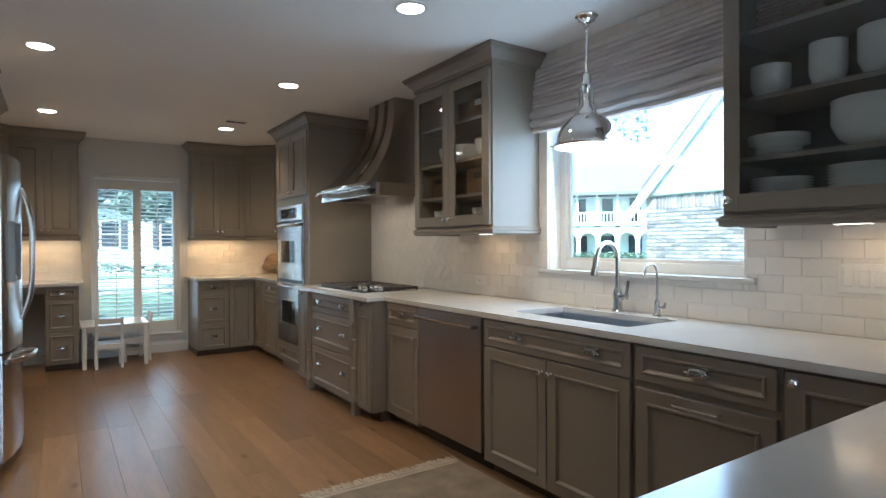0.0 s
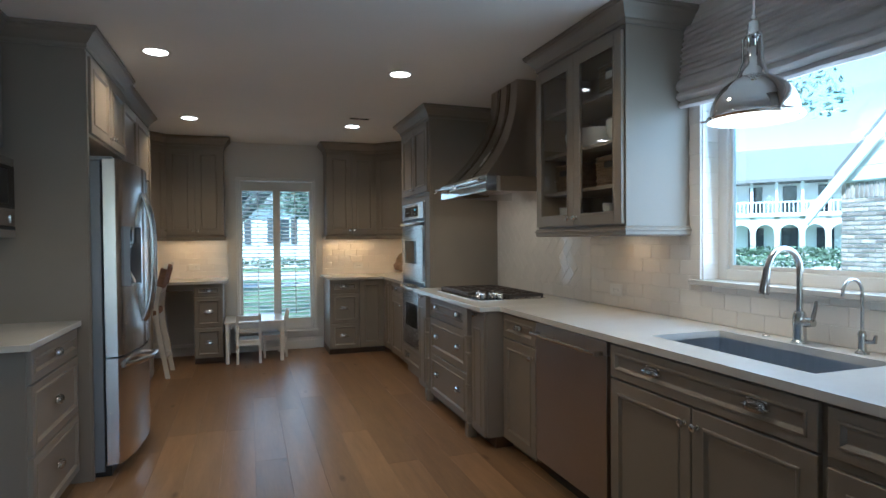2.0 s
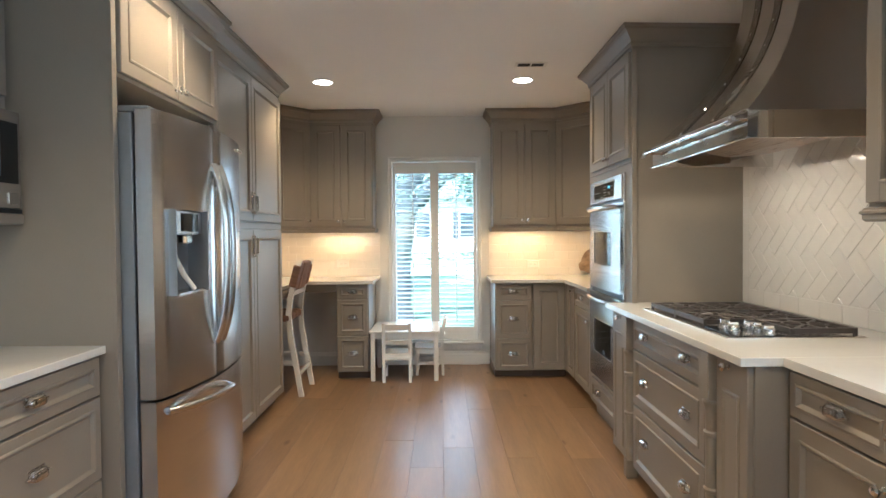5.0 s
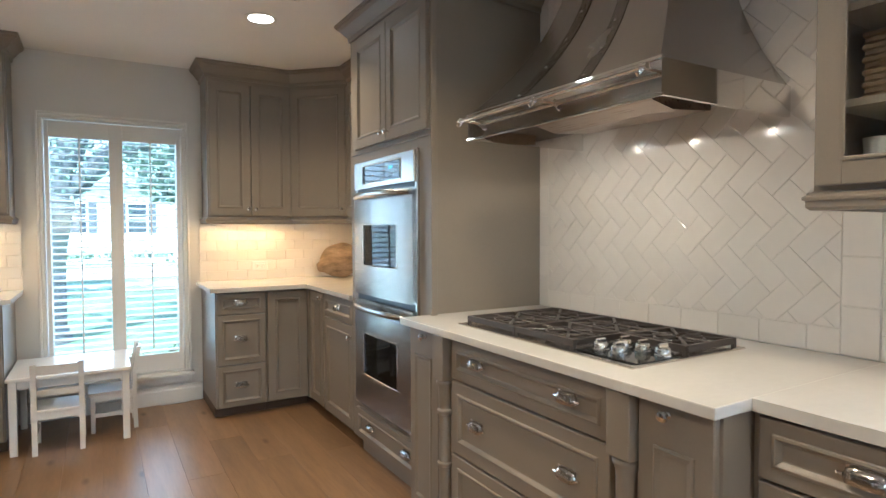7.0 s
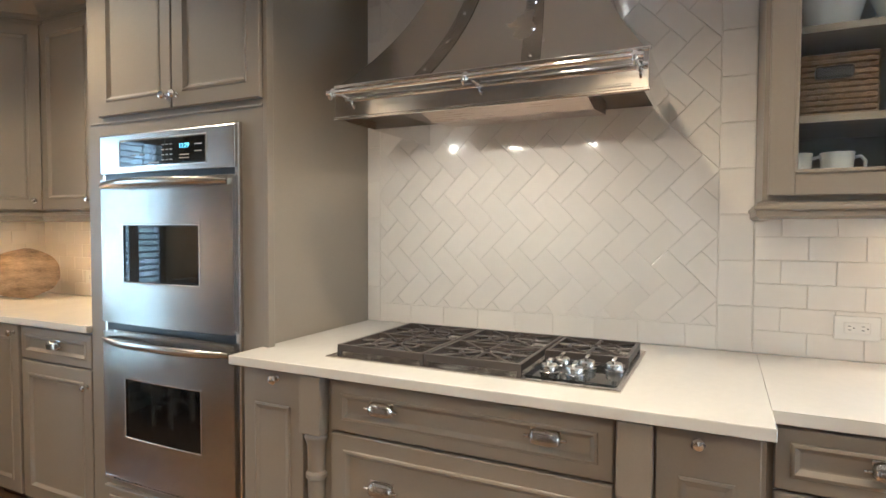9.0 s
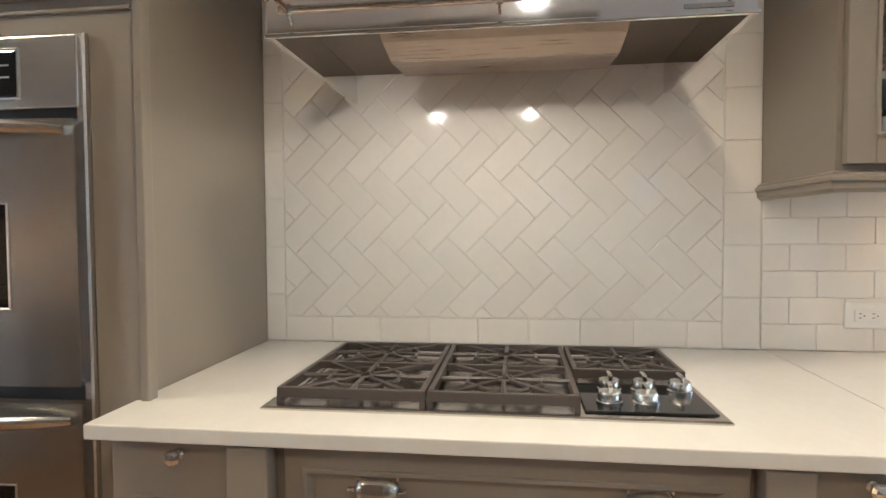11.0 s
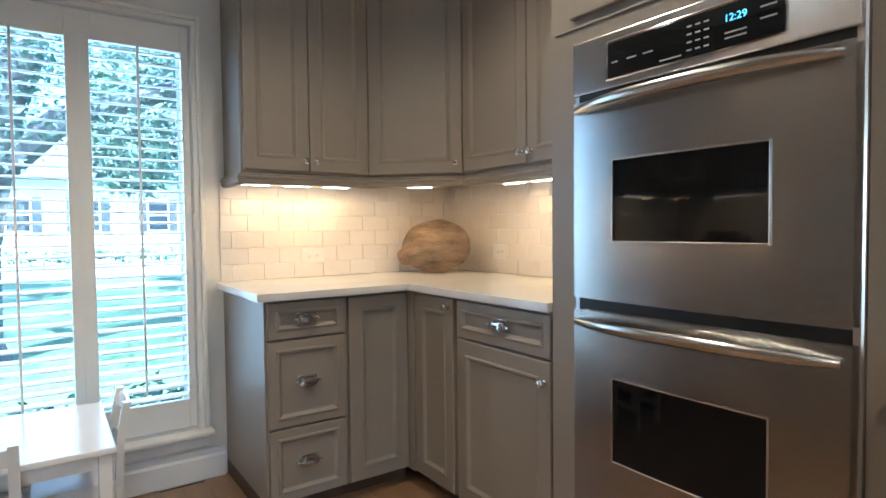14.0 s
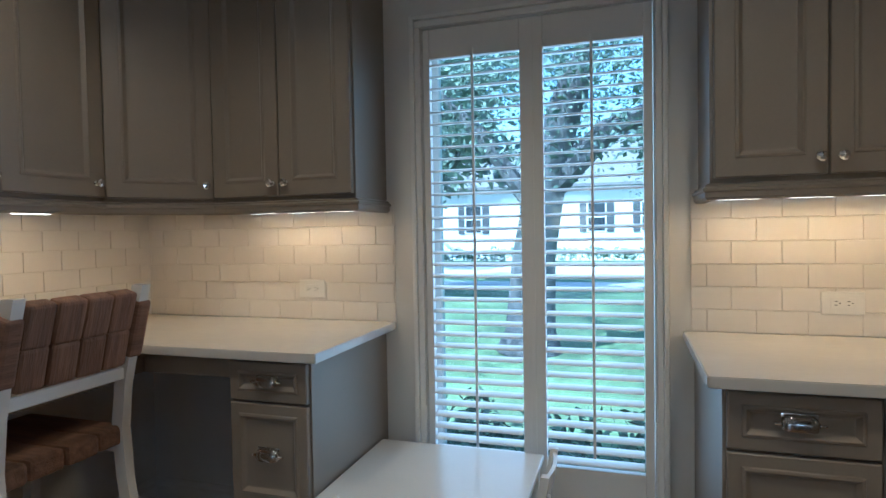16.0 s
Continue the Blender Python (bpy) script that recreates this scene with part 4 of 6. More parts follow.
part("dispenser_lever", tube([(0.15, -0.075, 1.31), (0.165, -0.085, 1.24), (0.20, -0.105, 1.165), (0.25, -0.125, 1.105)], 0.011, 10), CERAMIC, ld, "pale curved lever", smooth=True)
for parent, x in ((ld, 0.425), (rd, 0.49)):
    pts = []
    for i in range(21):
        u = -1 + 2 * i / 20
        pts.append((x + (-0.004 if parent is ld else 0.004) * (1 - u * u), -0.147 - 0.058 * (1 - abs(u) ** 3), 1.25 + u * 0.41))
    part("door_handle", tube(pts, 0.0135, 12, flat=1.3), NICKEL, parent, "bowed steel handle", smooth=True)
pts = []
for i in range(21):
    u = -1 + 2 * i / 20
    pts.append((FW / 2 + u * 0.42, yy(FW / 2 + u * 0.42) - 0.068 * (1 - abs(u) ** 4), 0.63))
part("freezer_handle", tube(pts, 0.0135, 12, flat=1.3), NICKEL, fz, "bowed steel handle", smooth=True)
part("badge", box(0.80, 0.86, -0.128, -0.118, 1.77, 1.785, bevel=0.002), CHROME, rd)

# microwave
mw = thing("microwave", pose(-0.268, 4.385, 1.42, 0, 0, L), "built-in stainless microwave with a black glass door", "microwave")
part("case", box(0.04, 0.672, 0.03, 0.33, 0.0, 0.375, bevel=0.004), BLACK, mw)
part("face", box(0.0, 0.70, 0.0, 0.03, 0.018, 0.38, bevel=0.006), STEEL, mw)
part("door_glass", box(0.10, 0.68, -0.006, 0.0, 0.11, 0.335, bevel=0.003), BLACKGLASS, mw, "black glass door")
part("viewing_window", box(0.15, 0.59, -0.008, -0.005, 0.135, 0.31, bevel=0.002), BLACK, mw, "perforated dark window")
part("edge_handle", box(-0.012, 0.022, -0.028, 0.0, 0.02, 0.378, bevel=0.008), CHROME, mw, "polished vertical handle")
for x0, x1, mat in ((0.125, 0.175, NICKEL), (0.345, 0.43, BLACKGLASS), (0.63, 0.68, NICKEL)):
    part("button" if mat is NICKEL else "display", box(x0, x1, -0.005, 0.0, 0.035, 0.075, bevel=0.002), mat, mw)
part("base_trim", box(0.0, 0.70, 0.0, 0.03, 0.0, 0.016), BLACK, mw, "dark lower trim")

# range hood
LINER = material("bronze_liner", (0.16, 0.125, 0.10), 0.4, 0.8, var=0.08)
FILTER = material("brushed_bronze_filter", (0.42, 0.33, 0.26), 0.28, 1.0, var=0.06, fine=60, stretch=(20, 1, 20))
hood = thing("range_hood", pose(0, 0, -0.02), "curved brushed steel range hood with riveted straps and pot rail", "range hood")
HY, HX0, HX1 = 5.542, 2.47, 2.83


def hood_at(s):
    k = (1 - s) ** 2.3
    return HX1 - (HX1 - HX0) * k, 0.238 + (0.476 - 0.238) * k, 1.805 + (CEIL + 0.017 - 1.805) * s


bm = bmesh.new()
N = 22
rows = []
for i in range(N + 1):
    x, h, z = hood_at(i / N)
    rows.append([bm.verts.new(p) for p in ((XR - 0.008, HY + h, z), (x, HY + h, z), (x, HY - h, z), (XR - 0.008, HY - h, z))])
for a, b in zip(rows, rows[1:]):
    for k in range(3):
        bm.faces.new((a[k], a[k + 1], b[k + 1], b[k]))
part("canopy", bm, STEEL_H, hood, smooth=True)
for sgn in (-1, 1):
    bm = bmesh.new()
    ra = []
    for i in range(N + 1):
        s = i / N
        x, h, z = hood_at(s)
        c0 = HY + sgn * (h * 0.36)
        wd = 0.028
        ra.append([bm.verts.new((x - 0.003, c0 - wd, z)), bm.verts.new((x - 0.003, c0 + wd, z))])
    for a, b in zip(ra, ra[1:]):
        bm.faces.new((a[0], a[1], b[1], b[0]))
    bmesh.ops.solidify(bm, geom=bm.faces[:], thickness=0.002)
    st = part("strap", bm, STEEL_H, hood, "riveted steel strap", smooth=True)
    for i in range(7):
        s = 0.03 + i * 0.15
        x, h, z = hood_at(s)
        part("rivet", lathe([(0.0, -0.005), (0.004, -0.0045), (0.0065, -0.002), (0.007, 0.0)], 8, "x", (x - 0.004, HY + sgn * h * 0.36, z)), CHROME, st)
for b in ((HX0, HX0 + 0.012, HY - 0.482, HY + 0.482, 1.702, 1.805), (HX0 + 0.012, XR - 0.008, HY - 0.482, HY - 0.470, 1.702, 1.805), (HX0 + 0.012, XR - 0.008, HY + 0.470, HY + 0.482, 1.702, 1.805)):
    part("band", box(*b), CHROME, hood, "polished steel band")
part("band_lip", box(HX0 - 0.006, HX0 + 0.004, HY - 0.487, HY + 0.487, 1.798, 1.81, bevel=0.003), CHROME, hood)
part("band_lip", box(HX0 - 0.006, HX0 + 0.004, HY - 0.487, HY + 0.487, 1.698, 1.708, bevel=0.003), CHROME, hood)
part("liner", box(HX0 + 0.012, XR - 0.01, HY - 0.469, HY + 0.469, 1.79, 1.80), LINER, hood, "dark bronze inner liner")
bm = bmesh.new()
pf = [(2.62, 1.79), (2.63, 1.77), (2.68, 1.748), (2.78, 1.728), (2.93, 1.74), (2.98, 1.745), (2.98, 1.79)]
va = [bm.verts.new((x, HY - 0.285, z)) for x, z in pf]
vb = [bm.verts.new((x, HY + 0.285, z)) for x, z in pf]
for i in range(len(pf) - 1):
    bm.faces.new((va[i], va[i + 1], vb[i + 1], vb[i]))
bm.faces.new(va)
bm.faces.new(vb[::-1])
part("grease_filter", bm, FILTER, hood, "shiny curved bronze baffle")
part("rating_label", box(2.608, 2.611, HY - 0.12, HY + 0.06, 1.765, 1.783), PLASTIC, hood, "pale printed label")
part("name_plate", box(HX0 - 0.003, HX0 + 0.001, HY - 0.44, HY - 0.35, 1.715, 1.723), NICKEL, hood)
rail = part("pot_rail", tube([(HX0 - 0.05, HY - 0.475, 1.775), (HX0 - 0.05, HY + 0.475, 1.775)], 0.009, 12), CHROME, hood, "polished pot rail", smooth=True)
for y in (HY - 0.455, HY, HY + 0.455):
    part("rail_bracket", tube([(HX0, y, 1.775), (HX0 - 0.05, y, 1.775)], 0.006, 8), CHROME, rail)
    part("rail_finial", lathe([(0.0, -0.014), (0.008, -0.011), (0.011, 0.0), (0.008, 0.011), (0.0, 0.014)], 12, "z", (HX0 - 0.05, y, 1.775)), CHROME, rail, smooth=True)
    part("rail_hook", tube([(HX0 - 0.05, y, 1.766), (HX0 - 0.056, y, 1.755), (HX0 - 0.066, y, 1.75), (HX0 - 0.073, y, 1.758)], 0.0035, 6), CHROME, rail)

for y in (HY - 0.09, HY + 0.30):
    part("hood_light", lathe([(0.024, 1.79), (0.024, 1.784), (0.019, 1.782), (0.0, 1.781)], 20, "z", (2.53, y, 0)), LAMPGLOW, hood, "small bright hood light")
    data = bpy.data.lights.new("hood_beam", "SPOT")
    data.energy, data.color, data.spot_size, data.spot_blend, data.shadow_soft_size = 0.8, (1.0, 0.76, 0.50), radians(160), 0.8, 0.012
    new("hood_beam", data).matrix_world = look((2.53, y, 1.75), (2.85, y, 0.9))

# cooktop
ck = thing("gas_cooktop", pose(0, 0, CT), "stainless gas cooktop with black cast-iron grates and chrome knobs", "cooktop")
CX0, CX1, CY0, CY1 = 2.42, 2.965, 5.11, 6.03
part("tray", nested(CY1 - CY0, CX1 - CX0, [(0, -0.004), (0.006, -0.006), (0.02, -0.006), (0.03, -0.003)], 0), STEEL, ck, m=Matrix(((0, 0, 1, CX0), (1, 0, 0, CY0), (0, -1, 0, 0), (0, 0, 0, 1))))
part("control_glass", box(2.455, 2.66, 5.124, 5.375, 0.004, 0.009, bevel=0.002), BLACKGLASS, ck, "black glass control area")
for ky, kx in ((5.320, 2.515), (5.247, 2.515), (5.306, 2.61), (5.233, 2.61), (5.156, 2.61)):
    kn = part("control_knob", lathe([(0.027, 0.009), (0.027, 0.013), (0.024, 0.015), (0.024, 0.028), (0.021, 0.033), (0.0, 0.034)], 20, "z", (kx, ky, 0)), NICKEL, ck, "satin chrome knob", smooth=True)
    part("grip", box(kx - 0.02, kx + 0.02, ky - 0.005, ky + 0.005, 0.03, 0.047, bevel=0.003), CHROME, kn)


def burner(x, y, r):
    b = part("burner", lathe([(r * 1.25, 0.004), (r * 1.2, 0.012), (r, 0.016), (r, 0.02), (r * 0.85, 0.026), (0.0, 0.027)], 20, "z", (x, y, 0)), IRON, ck, smooth=True)
    part("burner_ring", lathe([(r * 1.5, 0.0042), (r * 1.45, 0.009), (r * 1.26, 0.009), (r * 1.26, 0.0042)], 20, "z", (x, y, 0)), STEEL, b)


def grate(x0, x1, y0, y1, centres):
    bm = bmesh.new()
    zt = 0.037
    for b in ((x0, x0 + 0.014, y0, y1), (x1 - 0.014, x1, y0, y1), (x0 + 0.014, x1 - 0.014, y0, y0 + 0.012), (x0 + 0.014, x1 - 0.014, y1 - 0.012, y1)):
        bbox(bm, b[0], b[1], b[2], b[3], zt - 0.022, zt, bevel=0.002)
    for cx, cy in centres:
        hx = (x1 - x0) / (2 * len(centres))
        for k in range(8):
            a = math.pi / 4 * k
            ext = 0.95 * min(hx / max(abs(math.cos(a)), 0.01), ((y1 - y0) / 2 - 0.006) / max(abs(math.sin(a)), 0.01))
            tube([(cx + math.cos(a) * 0.02, cy + math.sin(a) * 0.02, zt - 0.004), (cx + math.cos(a) * ext, cy + math.sin(a) * ext, zt - 0.006)], [0.0055, 0.007], 6, bm)
        ring = [(cx + math.cos(a) * 0.085, cy + math.sin(a) * 0.085, zt - 0.007) for a in [math.pi / 4 * k + math.pi / 8 for k in range(9)]]
        tube(ring, 0.0055, 6, bm)
        lathe([(0.02, zt - 0.012), (0.022, zt - 0.003), (0.012, zt - 0.001), (0.012, zt - 0.012)], 12, "z", (cx, cy, 0), bm)
    if len(centres) > 1:
        bbox(bm, (x0 + x1) / 2 - 0.006, (x0 + x1) / 2 + 0.006, y0, y1, zt - 0.018, zt, bevel=0.002)
    for fx in (x0 + 0.007, x1 - 0.007):
        for fy in (y0 + 0.006, y1 - 0.006):
            bbox(bm, fx - 0.006, fx + 0.006, fy - 0.006, fy + 0.006, 0.003, zt - 0.01)
    return part("grate", bm, IRON, ck, "black cast-iron grate")


grate(2.455, 2.94, 5.694, 6.009, [(2.58, 5.851), (2.82, 5.851)])
grate(2.455, 2.94, 5.384, 5.690, [(2.58, 5.536), (2.82, 5.536)])
grate(2.675, 2.94, 5.126, 5.379, [(2.81, 5.251)])
for b in ((2.58, 5.851, 0.035), (2.82, 5.851, 0.045), (2.58, 5.536, 0.045), (2.82, 5.536, 0.035), (2.81, 5.251, 0.038)):
    burner(*b)

# ---- sink ----
sink = thing("sink", pose(0, 0, 0), "undermount stainless steel sink set in the worktop", "sink")
bm = bmesh.new()
z0 = 0.69
for b in ((SX0 - 0.012, SX1 + 0.012, SY0 - 0.012, SY1 + 0.012, z0 - 0.006, z0), (SX0 - 0.012, SX0, SY0, SY1, z0, CT0), (SX1, SX1 + 0.012, SY0, SY1, z0, CT0), (SX0 - 0.012, SX1 + 0.012, SY0 - 0.012, SY0, z0, CT0), (SX0 - 0.012, SX1 + 0.012, SY1, SY1 + 0.012, z0, CT0)):
    bbox(bm, *b)
part("basin", bm, BASIN, sink)
part("drain", lathe([(0.045, z0), (0.045, z0 + 0.004), (0.03, z0 + 0.003), (0.0, z0 + 0.001)], 20, "z", (2.80, 3.14, 0)), CHROME, sink, smooth=True)
fa = thing("faucet", pose(3.045, 3.165, CT), "brushed nickel gooseneck faucet with pull-down spray", "faucet")
part("base", lathe([(0.032, 0), (0.032, 0.006), (0.026, 0.012), (0.024, 0.06), (0.026, 0.066), (0.026, 0.10), (0.022, 0.12), (0.017, 0.13), (0.0, 0.132)], 20), NICKEL, fa, smooth=True)
pts = [(0, 0, 0.12), (0, 0, 0.26)] + [(-0.085 + 0.085 * math.cos(a), 0, 0.30 + 0.085 * math.sin(a)) for a in [math.pi * k / 10 for k in range(0, 10)]] + [(-0.176, 0, 0.30)]
part("spout", tube(pts, 0.0125, 12), NICKEL, fa, smooth=True)
part("spray_head", tube([(-0.174, 0, 0.31), (-0.181, 0, 0.27), (-0.19, 0, 0.215), (-0.192, 0, 0.205)], [0.014, 0.016, 0.021, 0.019], 12), NICKEL, fa, smooth=True)
part("lever_base", tube([(0, -0.02, 0.085), (0, -0.06, 0.09)], [0.02, 0.018], 12), NICKEL, fa, smooth=True)
part("lever", tube([(0, -0.055, 0.095), (0.01, -0.06, 0.14), (0.014, -0.062, 0.175)], [0.009, 0.008, 0.006], 8), NICKEL, fa, smooth=True)
fb = thing("filter_faucet", pose(3.055, 2.92, CT), "small brushed nickel drinking-water faucet", "faucet")
part("base", lathe([(0.024, 0), (0.022, 0.006), (0.014, 0.014), (0.013, 0.06), (0.015, 0.07), (0.01, 0.085), (0.0, 0.086)], 16), NICKEL, fb, smooth=True)
pts = [(0, 0, 0.08), (0, 0, 0.21)] + [(-0.05 + 0.05 * math.cos(a), 0, 0.225 + 0.05 * math.sin(a)) for a in [math.pi * k / 8 for k in range(0, 8)]] + [(-0.102, 0, 0.215)]
part("spout", tube(pts, 0.006, 10), NICKEL, fb, smooth=True)
part("lever", tube([(0, -0.012, 0.045), (0, -0.045, 0.05), (0, -0.05, 0.075)], [0.008, 0.009, 0.005], 8), NICKEL, fb, smooth=True)
but = thing("air_gap_button", pose(3.05, 3.33, CT), "small round nickel worktop button", "button")
part("cap", lathe([(0.018, 0), (0.018, 0.004), (0.015, 0.007), (0.0, 0.008)], 16), NICKEL, but, smooth=True)

# ---- lamps and ceiling fittings ----
for lx, ly in LAMPS:
    d = thing("recessed_downlight", pose(lx, ly, CEIL), "round white recessed ceiling downlight, switched on", "downlight", "ceiling downlights")
    part("trim_ring", lathe([(0.092, 0.0), (0.092, -0.003), (0.076, -0.006), (0.07, -0.004), (0.07, -0.0005)], 28), TRIM, d, smooth=True)
    part("lens", lathe([(0.069, -0.0006), (0.069, -0.003), (0.0, -0.0035)], 28), LAMPGLOW, d, "bright warm lens")
v = thing("ceiling_vent", pose(1.968, 7.03, CEIL), "white slotted ceiling air vent", "vent")
part("frame", nested(0.23, 0.11, [(0, -0.005), (0.012, -0.007), (0.016, -0.003)], 0), TRIM, v, m=Matrix(((1, 0, 0, -0.115), (0, 0, 1, -0.055), (0, 1, 0, 0), (0, 0, 0, 1))))
for k in range(6):
    for x0 in (-0.092, 0.006):
        part("slot", box(x0, x0 + 0.086, -0.036 + k * 0.0125, -0.0305 + k * 0.0125, -0.0055, -0.0028), DARKHOLE, v, "dark slot")

pd = thing("pendant_lamp", pose(2.865, 3.222, CEIL + 0.025), "polished chrome dome pendant lamp on a rod above the sink", "pendant lamp")
part("canopy", lathe([(0.062, -0.0255), (0.062, -0.037), (0.05, -0.045), (0.045, -0.059), (0.03, -0.067), (0.016, -0.075), (0.0, -0.077)], 24), CHROME, pd, smooth=True)
part("rod", tube([(0, 0, -0.05), (0, 0, -0.10), (0, 0, -0.36)], 0.007, 10), CHROME, pd, smooth=True)
for z in (-0.083, -0.098, -0.335):
    part("rod_collar", lathe([(0.011, z - 0.006), (0.013, z), (0.011, z + 0.006)], 12), CHROME, pd, smooth=True)
part("socket", lathe([(0.0, -0.345), (0.02, -0.35), (0.024, -0.36), (0.024, -0.385), (0.028, -0.39), (0.028, -0.41), (0.024, -0.415), (0.024, -0.515), (0.034, -0.53), (0.048, -0.548), (0.052, -0.572), (0.0, -0.573)], 20), CHROME, pd, smooth=True)
for k in range(3):
    a = 2 * math.pi * k / 3 + 0.5
    part("arm", tube([(0.026 * math.cos(a), 0.026 * math.sin(a), -0.40), (0.04 * math.cos(a), 0.04 * math.sin(a), -0.42), (0.042 * math.cos(a), 0.042 * math.sin(a), -0.51), (0.068 * math.cos(a), 0.068 * math.sin(a), -0.58)], 0.005, 8), CHROME, pd, smooth=True)
bm = bmesh.new()
dome = [(0.05, -0.568)] + [(0.164 * math.sin(a), -0.722 + 0.164 * math.cos(a)) for a in [math.radians(20 + 70 * k / 12) for k in range(13)]] + [(0.176, -0.726), (0.181, -0.735), (0.175, -0.744), (0.161, -0.741), (0.158, -0.722)] + [(0.158 * math.sin(a), -0.722 + 0.158 * math.cos(a)) for a in [math.radians(88 - 68 * k / 10) for k in range(11)]]
part("shade", lathe(dome, 40), CHROME, pd, "polished chrome dome shade", smooth=True)
part("diffuser", lathe([(0.156, -0.731), (0.15, -0.741), (0.09, -0.75), (0.0, -0.753)], 32), SHADEGLOW, pd, "frosted lit diffuser", smooth=True)
for k in range(3):
    a = 2 * math.pi * k / 3 + 0.2
    part("thumb_screw", tube([(0.172 * math.cos(a), 0.172 * math.sin(a), -0.733), (0.198 * math.cos(a), 0.198 * math.sin(a), -0.733)], [0.005, 0.007], 8), CHROME, pd)
data = bpy.data.lights.new("pendant_bulb", "AREA")
data.shape, data.size, data.energy, data.color = "DISK", 0.25, 0.6, WARM
new("pendant_bulb", data).matrix_world = pose(2.865, 3.222, CEIL - 0.74)


def strip_light(m, w, watts):
    s = thing("under_cabinet_light", m, "slim under-cabinet strip light, warm and on", "strip light", "under-cabinet lights")
    part("housing", box(-w / 2, w / 2, -0.025, 0.025, -0.014, 0.02, bevel=0.003), TRIM, s)
    k = max(1, round(w / 0.2))
    for i in range(k):
        x = -w / 2 + (i + 0.5) * w / k
        part("lens", box(x - 0.06, x + 0.06, -0.016, 0.016, -0.017, -0.0142, bevel=0.001), STRIPGLOW, s, "glowing lens")
    area_lamp("strip_glow", m @ pose(0, 0, -0.022), w * 0.9, 0.03, watts, (1.0, 0.51, 0.14))


strip_light(pose(2.13, 8.64, UZ0 - 0.02), 0.60, 0.320)
strip_light(pose(2.70, 8.44, UZ0 - 0.02, 0, 0, -45), 0.26, 0.144)
strip_light(pose(2.95, 7.72, UZ0 - 0.02, 0, 0, 90), 0.75, 0.320)
strip_light(pose(0.34, 8.64, UZ0 - 0.02), 0.52, 0.216)
strip_light(pose(-0.16, 8.46, UZ0 - 0.02, 0, 0, 45), 0.26, 0.104)
strip_light(pose(-0.39, 7.86, UZ0 - 0.02, 0, 0, 90), 0.7, 0.232)
strip_light(pose(2.97, 4.25, UZ0 - 0.02, 0, 0, 90), 0.3, 0.080)
strip_light(pose(2.97, 1.80, UZ0 - 0.02, 0, 0, 90), 0.6, 0.128)


# ---- outlets and switches ----
def outlet(m, label="white duplex outlet set sideways in the tiles"):
    o = thing("wall_outlet", m, label, "outlet", "wall outlets")
    part("plate", box(-0.062, 0.062, -0.006, 0, -0.038, 0.038, bevel=0.003), PLASTIC, o)
    part("socket_face", box(-0.035, 0.035, -0.0075, -0.005, -0.018, 0.018, bevel=0.002), PLASTIC, o)
    for x in (-0.018, 0.018):
        for z in (-0.006, 0.006):
            part("slot", box(x - 0.006, x + 0.002, -0.0079, -0.007, z - 0.001, z + 0.001), DARKHOLE, o)
        part("slot", lathe([(0.0022, -0.0079), (0.0022, -0.007)], 8, "y", (x + 0.009, 0, 0)), DARKHOLE, o)


TX = XR - 0.006
outlet(pose(TX, 4.50, 1.02, 0, 0, R))
outlet(pose(TX, 8.30, 1.03, 0, 0, R))
outlet(pose(2.255, YE - 0.006, 1.022, 0, 0, E))
outlet(pose(0.31, YE - 0.006, 1.045, 0, 0, E))
outlet(pose(XL + 0.006, 8.28, 1.03, 0, 0, L))
outlet(pose(XLF + 0.006, 4.84, 1.03, 0, 0, L))
sw = thing("light_switch", pose(TX, 2.015, 1.15, 0, 0, R), "white three-gang rocker switch plate on the tiles", "switch")
part("plate", box(-0.095, 0.095, -0.006, 0, -0.06, 0.06, bevel=0.003), PLASTIC, sw)
for x in (-0.055, 0.0, 0.055):
    part("rocker", box(x - 0.018, x + 0.018, -0.011, -0.005, -0.034, 0.034, bevel=0.003), PLASTIC, sw)

# ---- roman blind ----
bl = thing("roman_blind", pose(0, 0, 0), "taupe linen roman blind, pulled half way up", "blind")
bm = bmesh.new()
BY0, BY1 = 2.385, 3.864
prof = []
for i in range(73):
    z = 2.43 - 0.255 * i / 72
    k = (i % 8) / 8
    prof.append((XR - 0.035 - (0.017 + 0.005 * math.sin(i * 0.7)) * k ** 1.5 - 0.0003 * i, z - (0.004 if i % 8 == 0 and i else 0)))
fold = [(0.062, 2.168), (0.082, 2.150), (0.092, 2.128), (0.088, 2.108), (0.07, 2.10), (0.085, 2.088), (0.092, 2.07), (0.08, 2.055), (0.06, 2.05), (0.07, 2.04), (0.075, 2.025), (0.06, 2.015), (0.03, 2.02), (0.02, 2.06), (0.02, 2.2), (0.02, 2.429)]
prof += [(XR - o, z) for o, z in fold]
nY = 60
rows = []
for j in range(nY + 1):
    y = BY0 + (BY1 - BY0) * j / nY
    e = min(j, nY - j) / nY
    sag = 0.02 * math.sin(math.pi * (j / nY)) * 0.6 + 0.012 * noise.noise((y * 4, 0, 0))
    row = []
    for i, (x, z) in enumerate(prof):
        low = max(0.0, (2.43 - z) / 0.46)
        wob = 0.006 * noise.noise((y * 7, z * 15, 1.3)) + 0.0045 * noise.noise((y * 20, z * 60, 4.1))
        row.append(bm.verts.new((x + wob * (1 if i < 84 else 0), y + (0.012 if e < 0.02 else 0) * low * (1 if j > nY / 2 else -1), z - sag * low)))
    rows.append(row)
for a, b in zip(rows, rows[1:]):
    for i in range(len(prof) - 1):
        bm.faces.new((a[i], a[i + 1], b[i + 1], b[i]))
